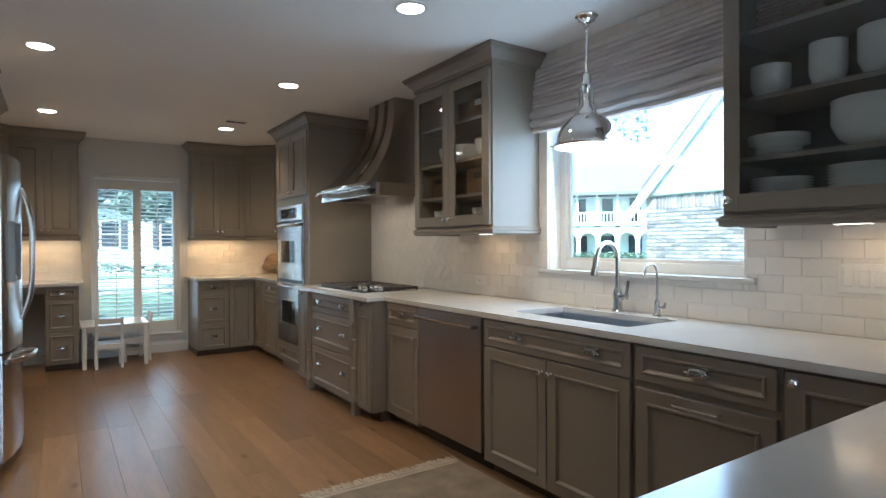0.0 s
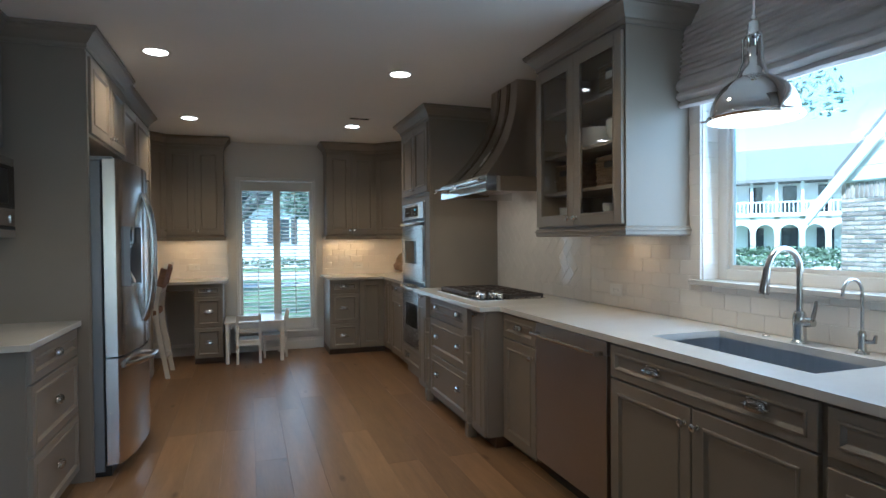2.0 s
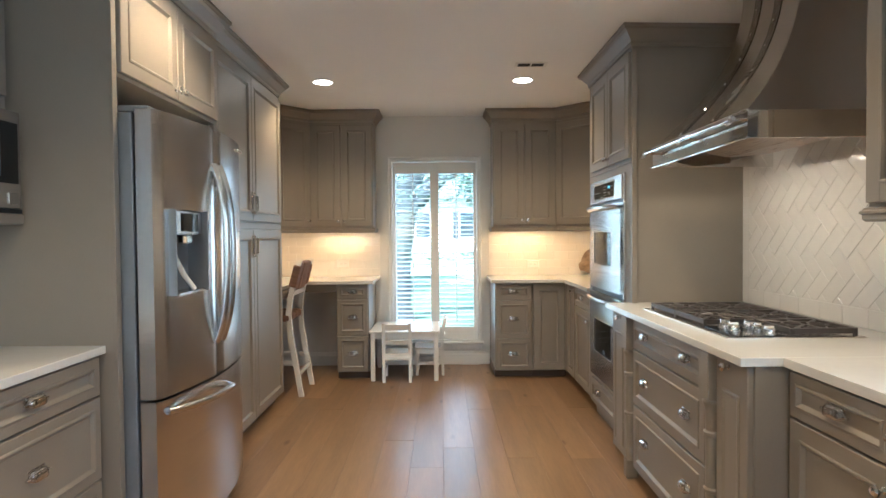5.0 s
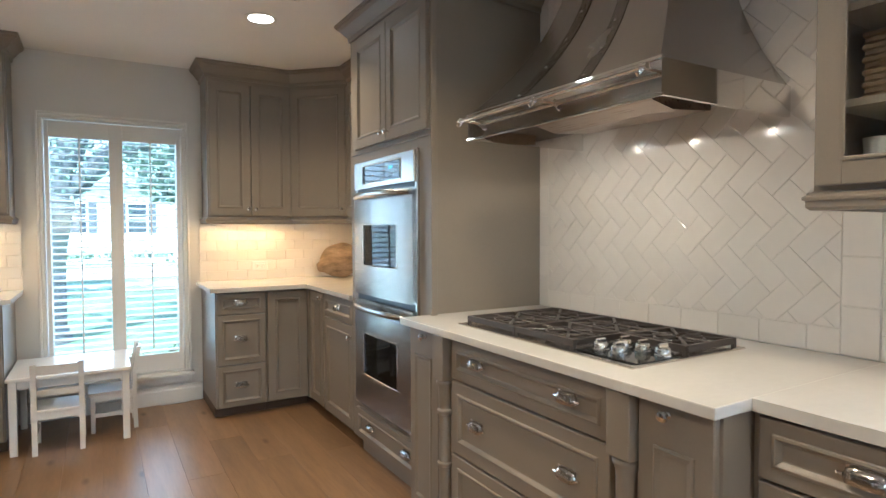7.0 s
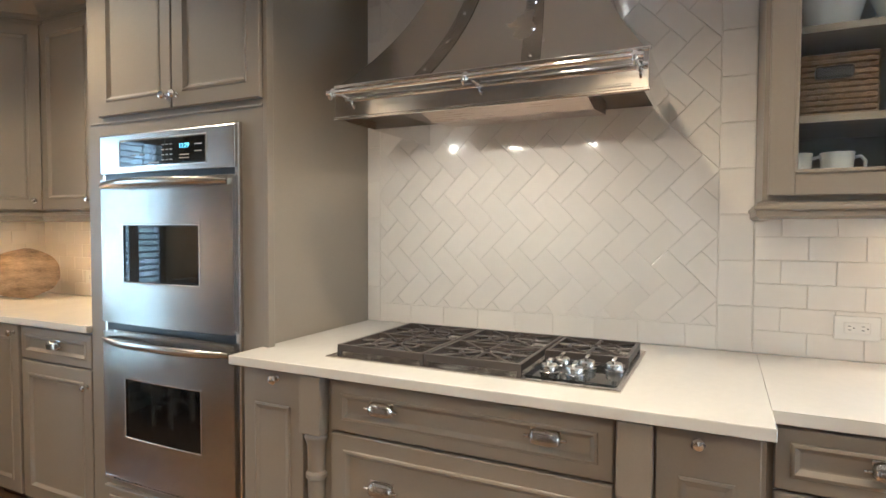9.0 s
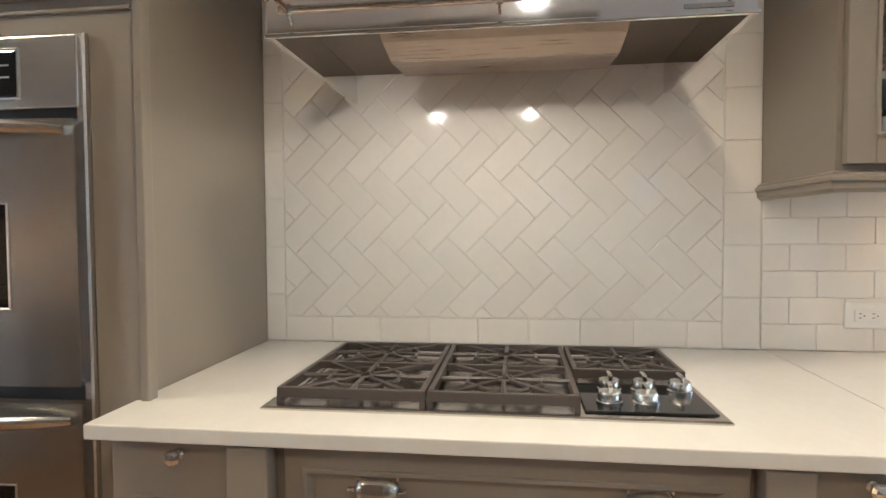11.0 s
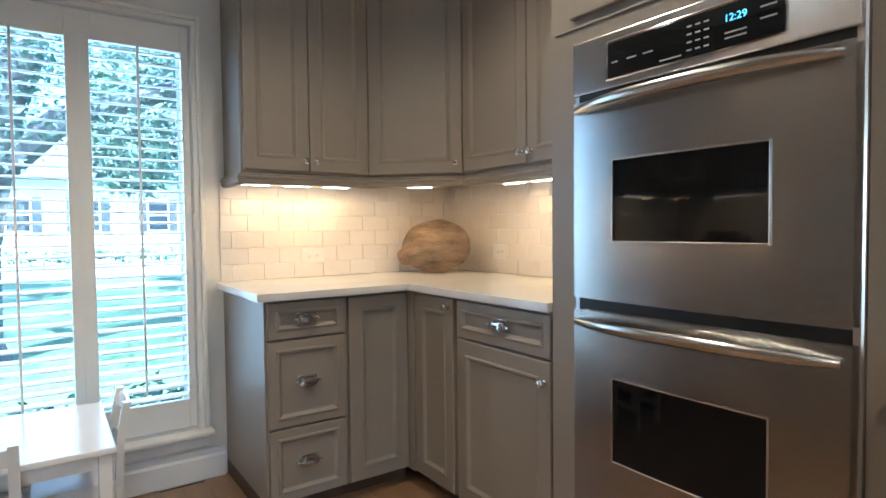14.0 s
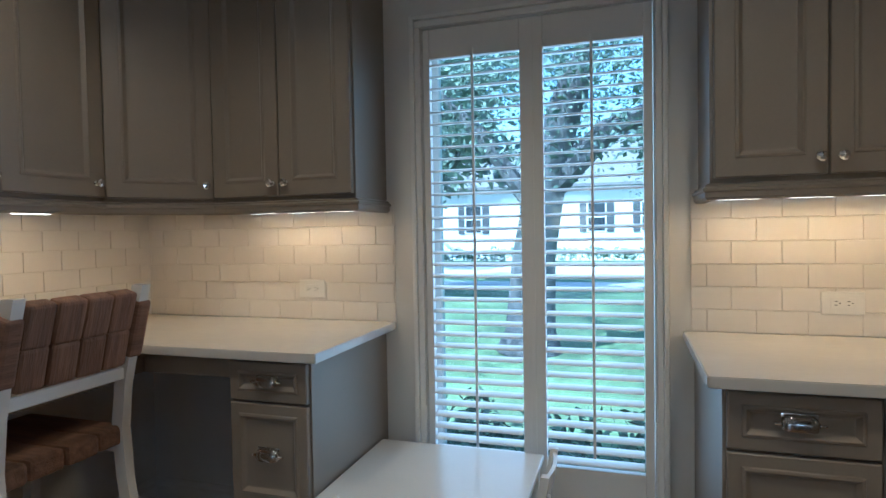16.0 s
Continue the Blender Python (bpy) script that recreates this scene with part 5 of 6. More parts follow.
bm.faces.new(rows[0][::-1])
bm.faces.new(rows[-1])
part("fabric", bm, LINEN, bl, smooth=True)
part("headrail", box(XR - 0.034, XR, BY0, BY1, 2.42, 2.445, bevel=0.003), LINEN, bl)

# ---- nursery table and chairs ----
tb = thing("childrens_table", pose(0, 0, 0), "small white lacquered wooden children's table by the window", "table")
TZ = 0.458
part("tabletop", box(0.655, 1.295, 8.09, 8.70, TZ - 0.022, TZ, bevel=0.005), KIDWHITE, tb)
for b in ((0.69, 1.26, 8.125, 8.14), (0.69, 1.26, 8.65, 8.665)):
    part("apron", box(b[0], b[1], b[2], b[3], TZ - 0.075, TZ - 0.022), KIDWHITE, tb)
for b in ((0.69, 0.705, 8.14, 8.65), (1.245, 1.26, 8.14, 8.65)):
    part("apron", box(b[0], b[1], b[2], b[3], TZ - 0.075, TZ - 0.022), KIDWHITE, tb)
for x in (0.687, 1.263):
    for y in (8.122, 8.668):
        part("leg", box(x - 0.02, x + 0.02, y - 0.02, y + 0.02, 0, TZ - 0.022, bevel=0.004), KIDWHITE, tb)


def kid_chair(m):
    c = thing("childrens_chair", m, "small white wooden children's chair with a slat back", "chair", "children's chairs")
    for x in (-0.118, 0.118):
        part("back_post", squaretube([(x, -0.125, 0), (x, -0.118, 0.25), (x, -0.125, 0.40), (x, -0.15, 0.54)], 0.028, 0.026), KIDWHITE, c)
        part("front_leg", box(x - 0.013, x + 0.013, 0.107, 0.133, 0, 0.245, bevel=0.003), KIDWHITE, c)
    part("seat", box(-0.132, 0.132, -0.13, 0.145, 0.245, 0.263, bevel=0.004), KIDWHITE, c)
    part("seat_rail", box(-0.105, 0.105, -0.126, -0.112, 0.205, 0.245), KIDWHITE, c)
    part("seat_rail", box(-0.105, 0.105, 0.113, 0.127, 0.205, 0.245), KIDWHITE, c)
    for x in (-0.118, 0.118):
        part("side_rail", box(x - 0.008, x + 0.008, -0.112, 0.113, 0.205, 0.245), KIDWHITE, c)
        part("stretcher", box(x - 0.008, x + 0.008, -0.112, 0.113, 0.10, 0.125), KIDWHITE, c)
    for z0, z1, y in ((0.475, 0.53, -0.143), (0.345, 0.385, -0.122)):
        bm = bmesh.new()
        n = 8
        ra = []
        for i in range(n + 1):
            u = -1 + 2 * i / n
            yy2 = y - 0.012 * (1 - u * u)
            ra.append([bm.verts.new((u * 0.106, yy2 - 0.006, z0)), bm.verts.new((u * 0.106, yy2 + 0.006, z0)), bm.verts.new((u * 0.106, yy2 + 0.006 - 0.008, z1)), bm.verts.new((u * 0.106, yy2 - 0.006 - 0.008, z1))])
        for a, b in zip(ra, ra[1:]):
            for k in range(4):
                bm.faces.new((a[k], a[(k + 1) % 4], b[(k + 1) % 4], b[k]))
        bm.faces.new(ra[0][::-1])
        bm.faces.new(ra[-1])
        part("back_slat", bm, KIDWHITE, c)
    return c


first = kid_chair(pose(0.91, 8.185, 0))
copy_thing(first, pose(1.20, 8.44, 0, 0, 0, 90))

# ---- counter stool at the desk ----
st = thing("counter_stool", pose(0.05, 7.83, 0), "white wooden counter stool with woven brown rush seat and back", "stool")
for y in (-0.195, 0.195):
    part("back_leg", squaretube([(0.10, y, 0), (0.06, y, 0.25), (0.015, y, 0.52), (0.003, y, 0.68), (0.02, y, 0.82), (0.058, y, 0.98), (0.102, y, 1.13)], 0.042, 0.032), KIDWHITE, st)
    part("front_leg", squaretube([(-0.41, y, 0), (-0.385, y, 0.655)], 0.036, 0.034), KIDWHITE, st)
    part("stretcher", box(-0.385, 0.045, y - 0.009, y + 0.009, 0.27, 0.30), KIDWHITE, st)
    part("seat_rail", box(-0.385, 0.0, y - 0.014, y + 0.014, 0.60, 0.635), KIDWHITE, st)
part("stretcher", box(-0.405, -0.385, -0.18, 0.18, 0.18, 0.215), KIDWHITE, st)
part("stretcher", box(0.065, 0.085, -0.18, 0.18, 0.17, 0.20), KIDWHITE, st)


def rush_band(parent, w, d, h, m, mat=None):
    """One wrapped band of rush with rounded edges, thicker in its middle."""
    bm = bmesh.new()
    bbox(bm, -d / 2, d / 2, -w / 2, w / 2, -h / 2, h / 2, bevel=min(w, d, h) * 0.22)
    return part("rush_band", bm, mat or RUSH, parent, m=m)


random.seed(33)
back = part("woven_back", box(0.056, 0.068, -0.18, 0.18, 0.99, 1.005), RUSH, st, "woven brown rush back")
for k in range(4):
    y = -0.1305 + k * 0.087
    dx = (0.0, 0.004, 0.002, -0.002)[k]
    rush_band(back, 0.083, 0.05, 0.119, pose(0.047 + dx, y, 0.942, 0, 14, 0))
    rush_band(back, 0.084, 0.05, 0.124, pose(0.078 + dx, y, 1.056, 0, 16, 0))
for y in (-0.199, 0.199):
    rush_band(back, 0.052, 0.062, 0.185, pose(0.062, y, 0.997, 0, 15, 0), RUSH_H)
part("back_rail", box(0.02, 0.04, -0.18, 0.18, 0.835, 0.872, bevel=0.004), KIDWHITE, st)
seat = part("woven_seat", box(-0.39, -0.01, -0.19, 0.19, 0.625, 0.645), RUSH, st, "woven brown rush seat")
for k in range(4):
    rush_band(seat, 0.104, 0.425, 0.062, pose(-0.197, -0.162 + k * 0.108, 0.652 + random.uniform(-0.003, 0.003), 0, 0, random.uniform(-1, 1)), RUSH_S)

# ---- old wooden dough bowl on the corner worktop ----
bd = thing("wooden_dough_bowl", pose(2.825, 8.50, CT + 0.004, 0, 0, -48), "worn round wooden dough bowl leaning in the corner", "bowl")
bm = bmesh.new()
rings = []
nr, ns = 10, 40
for k in range(nr + 1):
    f = k / nr
    ring = []
    for i in range(ns):
        a = 2 * math.pi * i / ns
        rad = (0.185 + 0.012 * noise.noise((math.cos(a) * 2, math.sin(a) * 2, 7)) + (0.03 if math.pi * 1.02 < a < math.pi * 1.22 else 0)) * f
        ring.append((rad * math.cos(a) * 1.03, -0.055 * (1 - f ** 2.2), 0.135 + rad * math.sin(a) * (0.88 if math.sin(a) > 0 else 0.70)))
    rings.append(ring)
V1 = [[bm.verts.new(p) for p in r] for r in rings[1:]]
c0 = bm.verts.new((0, -0.055, 0.135))
for i in range(ns):
    bm.faces.new((c0, V1[0][i], V1[0][(i + 1) % ns]))
for a, b in zip(V1, V1[1:]):
    for i in range(ns):
        bm.faces.new((a[i], a[(i + 1) % ns], b[(i + 1) % ns], b[i]))
bmesh.ops.solidify(bm, geom=bm.faces[:], thickness=0.018)
part("bowl", bm, BOARD, bd, smooth=True, m=pose(0, 0.0, 0, -14))

# ---- rug ----
rg = thing("rug", pose(0, 0, 0), "faded beige patterned wool rug with a fringed end on oak", "rug")
bm = bmesh.new()
RX0, RX1, RY0, RY1 = 1.50, 2.44, 1.80, 3.86
nxr, nyr = 30, 50
V = {}
for i in range(nxr + 1):
    for j in range(nyr + 1):
        x, y = RX0 + (RX1 - RX0) * i / nxr, RY0 + (RY1 - RY0) * j / nyr
        V[i, j] = bm.verts.new((x + 0.006 * noise.noise((y * 3, 0, i * 0.1)), y, 0.008 + 0.002 * noise.noise((x * 8, y * 8, 0))))
for i in range(nxr):
    for j in range(nyr):
        bm.faces.new((V[i, j], V[i + 1, j], V[i + 1, j + 1], V[i, j + 1]))
bmesh.ops.solidify(bm, geom=bm.faces[:], thickness=0.007)
part("rug_body", bm, RUGMAT, rg, smooth=True)
part("border_stripe", box(RX0 + 0.03, RX1 - 0.03, RY1 - 0.045, RY1 - 0.03, 0.009, 0.0125), FRINGE, rg)
bm = bmesh.new()
random.seed(9)
for k in range(150):
    x = RX0 + (RX1 - RX0) * (k + 0.5) / 150
    tube([(x, RY1 - 0.005, 0.007), (x + random.uniform(-0.01, 0.01), RY1 + 0.03, 0.005), (x + random.uniform(-0.02, 0.02), RY1 + random.uniform(0.06, 0.085), 0.003)], 0.0025, 4, bm)
tagged(part("fringe", bm, FRINGE, rg, "pale knotted fringe"), kind="stuff")


# ---- crockery and baskets behind the glass ----
def bowl_mesh(r, h):
    t = 0.004
    return [(r * 0.45, 0), (r * 0.5, 0.004), (r * 0.8, h * 0.35), (r * 0.97, h * 0.8), (r, h), (r - t, h), (r * 0.93, h * 0.78), (r * 0.74, h * 0.36), (r * 0.4, 0.01), (0, 0.009)]


def bowl(x, y, z, r, h, n=1, step=0.02, label="white ceramic bowl on a cabinet shelf"):
    for k in range(n):
        b = tagged(part("bowl", lathe(bowl_mesh(r, h), 32), CERAMIC, smooth=True, m=pose(x, y, z + k * step)), label, "bowl", "stacked bowls")


def plates(x, y, z, r, n, step=0.011):
    for k in range(n):
        tagged(part("plate", lathe([(r * 0.55, 0), (r * 0.6, 0.003), (r * 0.98, 0.014), (r, 0.017), (r * 0.97, 0.0175), (r * 0.6, 0.008), (0, 0.007)], 36), CERAMIC, smooth=True, m=pose(x, y, z + k * step)),
               "white ceramic dinner plate in a stack", "plate", "stacked plates")


def mug(x, y, z, turn):
    m = thing("mug", pose(x, y, z, 0, 0, turn), "white ceramic mug on the cabinet floor", "mug", "mugs")
    part("cup", lathe([(0.03, 0), (0.036, 0.006), (0.04, 0.05), (0.043, 0.085), (0.04, 0.085), (0.036, 0.05), (0.03, 0.01), (0, 0.008)], 28), CERAMIC, m, smooth=True)
    part("handle", tube([(0.04, 0, 0.07), (0.058, 0, 0.075), (0.07, 0, 0.06), (0.068, 0, 0.038), (0.055, 0, 0.024), (0.038, 0, 0.02)], 0.005, 8), CERAMIC, m, smooth=True)


def basket(x, y, z, w, d, h, label="square woven seagrass basket with a handle hole", tag=False):
    b = thing("basket", pose(x, y, z), label, "basket", "baskets")
    bm = bmesh.new()
    rowsn = round(h / 0.016)
    for k in range(rowsn):
        zz = 0.008 + k * 0.016
        pts = []
        per = [(-1, -1), (1, -1), (1, 1), (-1, 1), (-1, -1)]
        for (ax, ay), (bx, by) in zip(per, per[1:]):
            for i in range(12):
                f = i / 12
                px, py = ax + (bx - ax) * f, ay + (by - ay) * f
                o = 0.004 * ((i + k) % 2)
                pts.append((px * (d / 2 - o), py * (w / 2 - o), zz))
        pts.append(pts[0])
        tube(pts, 0.0095, 6, bm)
    tagged(part("weave", bm, ROPE, b, smooth=True), kind="stuff")
    part("handle_hole", box(-d / 2 - 0.012, -d / 2 - 0.006, -0.045, 0.045, h * 0.62, h * 0.82, bevel=0.008), DARKHOLE, b, "dark handle hole")
    if tag:
        part("tag", box(-d / 2 - 0.016, -d / 2 - 0.01, -0.055, 0.045, h * 0.5, h * 0.72, bevel=0.003), PLASTIC, b, "white paper tag")


IZ = UZ0 + 0.061
XC = 2.93
for y, turn in ((4.70, -100), (4.60, -80), (4.22, -60), (4.10, -70), (4.0, -70)):
    mug(XC - 0.05, y, IZ, turn)
bowl(XC + 0.03, 4.30, IZ, 0.055, 0.05, 1)
basket(XC, 4.62, SHELVES[0], 0.20, 0.2, 0.17)
basket(XC, 4.14, SHELVES[0], 0.26, 0.2, 0.17)
bowl(XC, 4.62, SHELVES[1], 0.09, 0.13, 1)
bowl(XC - 0.02, 4.40, SHELVES[1], 0.13, 0.12, 1, label="wide white ceramic serving bowl")
bowl(XC, 4.14, SHELVES[1], 0.11, 0.085, 3, 0.024)
basket(XC, 4.12, SHELVES[2], 0.24, 0.2, 0.18, tag=True)
plates(2.875, 2.215, IZ, 0.115, 7, 0.012)
plates(2.875, 1.925, IZ, 0.115, 9, 0.012)
plates(2.875, 2.225, SHELVES[0], 0.085, 3)
plates(2.875, 2.225, SHELVES[0] + 0.033, 0.112, 4, 0.012)
bowl(2.90, 1.90, SHELVES[0], 0.14, 0.10, 4, 0.024, "large white ceramic bowl in a stack")
bowl(2.875, 2.255, SHELVES[1], 0.074, 0.06, 6, 0.014)
bowl(2.875, 2.045, SHELVES[1], 0.064, 0.065, 9, 0.013)
bowl(2.875, 1.86, SHELVES[1], 0.088, 0.075, 6, 0.02)
basket(XC, 2.16, SHELVES[2], 0.24, 0.2, 0.18)
basket(XC, 1.84, SHELVES[2], 0.24, 0.2, 0.18)

# ---- outside ----
GZ = -0.35
tagged(part("ground", box(-900, 900, -900, 900, GZ - 0.5, GZ), GRASS), "green lawn reaching to the horizon", "lawn", kind="structure")
tagged(part("road", box(-300, 300, 27.0, 33.0, GZ, GZ + 0.012), PAVE), "pale concrete street beyond the lawn", "road", kind="structure")
tagged(part("pavement", box(-300, 300, 23.2, 24.6, GZ, GZ + 0.03), PAVE), "pale concrete footpath along the street", "pavement", kind="structure")
tagged(part("driveway", box(24, 30, -80, 200, GZ, GZ + 0.012), PAVE), "pale concrete street beside the neighbouring house", "road", kind="structure")
# Added out of view: pale ground so bounced light isn't tinted green.
tagged(part("patio", box(-12, 12, -14, YB - 0.2, GZ, GZ + 0.05), PAVE), "unseen pale concrete slab added against green bounce from the lawn", "patio", kind="structure")
random.seed(21)


def leaves(bm, centre, radius, count, size, squash=0.7):
    c = Vector(centre)
    for _ in range(count):
        d = Vector((random.gauss(0, 1), random.gauss(0, 1), random.gauss(0, 1))).normalized()
        p = c + Vector((d.x, d.y, d.z * squash)) * radius * random.uniform(0.35, 1.0) ** 0.6
        t = Vector((random.gauss(0, 1), random.gauss(0, 1), random.gauss(0, 0.6))).normalized()
        s = t.cross(Vector((random.gauss(0, 1), random.gauss(0, 1), random.gauss(0, 1)))).normalized()
        a = size * random.uniform(0.6, 1.3)
        vs = [bm.verts.new(p + t * a), bm.verts.new(p + s * a * 0.45), bm.verts.new(p - t * a), bm.verts.new(p - s * a * 0.45)]
        bm.faces.new(vs)


def tree(x, y, trunk, limbs, clumps, leaf, label):
    t = thing("tree", pose(x, y, GZ), label, "tree")
    pts, rs = trunk
    part("trunk", tube(pts, rs, 14), BARK, t, smooth=True)
    for lp, lr in limbs:
        part("limb", tube(lp, lr, 8), BARK, t, smooth=True)
    bm = bmesh.new()
    for c, r, n in clumps:
        leaves(bm, c, r, n, leaf)
    tagged(part("crown", bm, LEAF, t, "dark green leaves"), kind="stuff")
    return t


clumps = []
for k in range(110):
    a = random.uniform(0, 6.28)
    d = random.uniform(0.5, 6.0)
    clumps.append(((math.cos(a) * d, max(-2.6, math.sin(a) * d), random.uniform(3.2, 6.8) - 0.12 * d), random.uniform(0.6, 1.3), 480))
tree(0.35, 14.3, ([(0, 0, 0), (0.02, 0, 0.3), (0.08, 0, 1.3), (0.3, 0.05, 2.6), (0.7, 0.1, 3.8)], [0.46, 0.34, 0.29, 0.26, 0.2]),
     [([(0.2, 0, 2.1), (1.0, 0.2, 2.9), (2.4, 0.4, 3.5), (3.8, 0.5, 3.7)], [0.22, 0.17, 0.12, 0.06]), ([(0.1, 0, 1.9), (-0.7, 0.3, 3.0), (-1.8, 0.5, 4.2)], [0.12, 0.1, 0.05]), ([(0.7, 0.1, 3.8), (1.2, -0.6, 4.8), (1.6, -1.4, 5.6)], [0.13, 0.09, 0.04])],
     clumps, 0.04, "large oak tree with a leaning trunk on the lawn")
for tx, ty, h in ((-3.6, 21.0, 7.0), (5.2, 22.0, 7.5), (-9.0, 30.0, 8.0), (13.0, 36.0, 9.0), (25.0, 33.5, 9.5), (-20.0, 44.0, 10.0)):
    cl = [((random.uniform(-2.6, 2.6), random.uniform(-2.6, 2.6), random.uniform(h * 0.4, h)), random.uniform(0.8, 1.6), 160) for _ in range(32)]
    tree(tx, ty, ([(0, 0, 0), (0.1, 0, h * 0.3), (0, 0.1, h * 0.6)], [0.3, 0.22, 0.12]), [([(0.05, 0, h * 0.3), (1.2, 0.2, h * 0.55)], [0.12, 0.05])], cl, 0.22, "leafy green tree far off across the street")
# the near branches that hang before the sink window
cl = [((random.uniform(-1.6, 1.2), random.uniform(-1.6, 2.2), random.uniform(3.6, 5.2)), random.uniform(0.25, 0.5), 90) for _ in range(26)]
cl += [((-1.0, 0.6, 3.35), 0.3, 40), ((-0.5, 1.6, 3.1), 0.22, 30), ((-0.55, 1.62, 2.75), 0.16, 18)]
tree(8.2, 8.6, ([(1.2, 3.8, 0), (1.15, 3.7, 2.0), (0.9, 3.2, 4.0), (0.5, 2.0, 5.0)], [0.14, 0.11, 0.09, 0.05]), [([(0.9, 3.2, 4.0), (0.1, 1.6, 4.5), (-0.8, 0.6, 4.0)], [0.06, 0.04, 0.015])], cl, 0.06, "slender tree with hanging leafy branches outside")

beds = thing("flower_bed", pose(0, 0, GZ), "low leafy shrubs in a bed below the window", "shrubs")
bm = bmesh.new()
for k in range(60):
    leaves(bm, (random.uniform(-1.2, 3.6), random.uniform(9.7, 11.0), random.uniform(0.08, 0.32)), random.uniform(0.15, 0.3), 45, 0.05)
tagged(part("foliage", bm, SHRUB, beds), kind="stuff")


def hedge(x0, y0, x1, y1, h, n, label):
    hd = thing("hedge", pose(0, 0, GZ), label, "hedge")
    bm = bmesh.new()
    for k in range(n):
        f = (k + random.uniform(-0.4, 0.4)) / n
        leaves(bm, (x0 + (x1 - x0) * f, y0 + (y1 - y0) * f, h * random.uniform(0.35, 0.65)), h * random.uniform(0.45, 0.65), 60, h * 0.13)
    tagged(part("foliage", bm, SHRUB, hd), kind="stuff")


hedge(20.0, 26.5, 31.0, 20.0, 0.8, 50, "low clipped green hedge across the side street")
hedge(36.0, 36.0, 44.0, 28.5, 1.0, 40, "low green hedge in front of the arcaded house")
hedge(-8.0, 36.3, 12.0, 36.3, 0.8, 60, "low shrubs before the white house")

# neighbouring brick house with a gable
nb = thing("brick_house", pose(9.3, 7.62, GZ, 0, 0, R), "brick house with a white sided gable next door", "house")
BW, WH = 8.4, 2.48
part("wall", box(0, BW, 0, 9, 0, WH), MORTAR, nb, "pale mortar wall")
GH = WH + BW / 2 * 1.06
bm = bmesh.new()
va = [bm.verts.new(p) for p in ((-0.02, -0.03, WH), (BW + 0.02, -0.03, WH), (BW / 2, -0.03, GH))]
vb = [bm.verts.new(p) for p in ((-0.02, 9, WH), (BW + 0.02, 9, WH), (BW / 2, 9, GH))]
bm.faces.new(va)
bm.faces.new(vb[::-1])
for i in range(3):
    bm.faces.new((va[i], va[(i + 1) % 3], vb[(i + 1) % 3], vb[i]))
gable = part("gable", bm, SIDING, nb, "white lap siding")
for k in range(15):
    z = WH + 0.02 + k * 0.2
    half = BW / 2 * (1 - (z + 0.2 - WH) / (GH - WH))
    if half > 0.2:
        part("siding_board", box(BW / 2 - half - 0.1, BW / 2 + half + 0.1, -0.055, -0.031, z, z + 0.192, bevel=0.004) if half < BW / 2 - 0.3 else box(0.02, BW - 0.02, -0.055, -0.031, z, z + 0.192), SIDING, gable)
for sgn in (-1, 1):
    bm = bmesh.new()
    e, rdg = BW / 2 + 0.02, 0.0
    for y0, y1, t0, t1, mat in ((-0.12, 9.4, 0.0, 0.12, 0),):
        pts = [(BW / 2 + sgn * e, WH + 0.0), (BW / 2, GH + 0.03), (BW / 2, GH + 0.2), (BW / 2 + sgn * e, WH + 0.17)]
        a = [bm.verts.new((x, y0, z)) for x, z in pts]
        b = [bm.verts.new((x, y1, z)) for x, z in pts]
        bm.faces.new(a)
        bm.faces.new(b[::-1])
        for i in range(4):
            bm.faces.new((a[i], a[(i + 1) % 4], b[(i + 1) % 4], b[i]))
    part("roof", bm, ROOF, nb, "grey shingle roof")
    bm = bmesh.new()
    pts = [(BW / 2 + sgn * (e + 0.42), WH - 0.62), (BW / 2, GH - 0.06), (BW / 2, GH + 0.1), (BW / 2 + sgn * (e + 0.42), WH - 0.39)]
    a = [bm.verts.new((x, -0.16, z)) for x, z in pts]
    b = [bm.verts.new((x, -0.12, z)) for x, z in pts]
    bm.faces.new(a)
    bm.faces.new(b[::-1])
    for i in range(4):
        bm.faces.new((a[i], a[(i + 1) % 4], b[(i + 1) % 4], b[i]))
    part("barge_board", bm, SIDING, nb, "white barge board")

# white house across the street, seen through the shutters
wh = thing("white_house", pose(-9.0, 38.0, GZ), "white house with dark shuttered windows across the street", "house")
part("wall", box(0, 24, 0, 9, 0, 4.0), SIDING, wh)
bm = bmesh.new()
pts = [(-0.6, 3.9), (-0.6, 4.05), (4.5, 7.0), (9.6, 4.05), (9.6, 3.9)]
a = [bm.verts.new((-0.5, y, z)) for y, z in pts]
b = [bm.verts.new((24.5, y, z)) for y, z in pts]
bm.faces.new(a)
bm.faces.new(b[::-1])
for i in range(5):
    bm.faces.new((a[i], a[(i + 1) % 5], b[(i + 1) % 5], b[i]))
part("roof", bm, ROOF, wh)
for x in (2.5, 6.0, 9.2, 11.9, 14.9, 18.0, 21.0):
    w = part("window", box(x - 0.5, x + 0.5, -0.04, 0.02, 1.5, 3.1, bevel=0.01), SIDING, wh)
    part("pane", box(x - 0.43, x + 0.43, -0.05, -0.035, 1.57, 3.03), DARKWIN, w, "dark glass")
    part("glazing_bar", box(x - 0.43, x + 0.43, -0.06, -0.045, 2.27, 2.33), SIDING, w)
    for s in (-1, 1):
        part("house_shutter", box(x + s * 0.7 - 0.18, x + s * 0.7 + 0.18, -0.06, -0.01, 1.5, 3.1, bevel=0.01), ASPHALT, w, "dark louvred shutter")

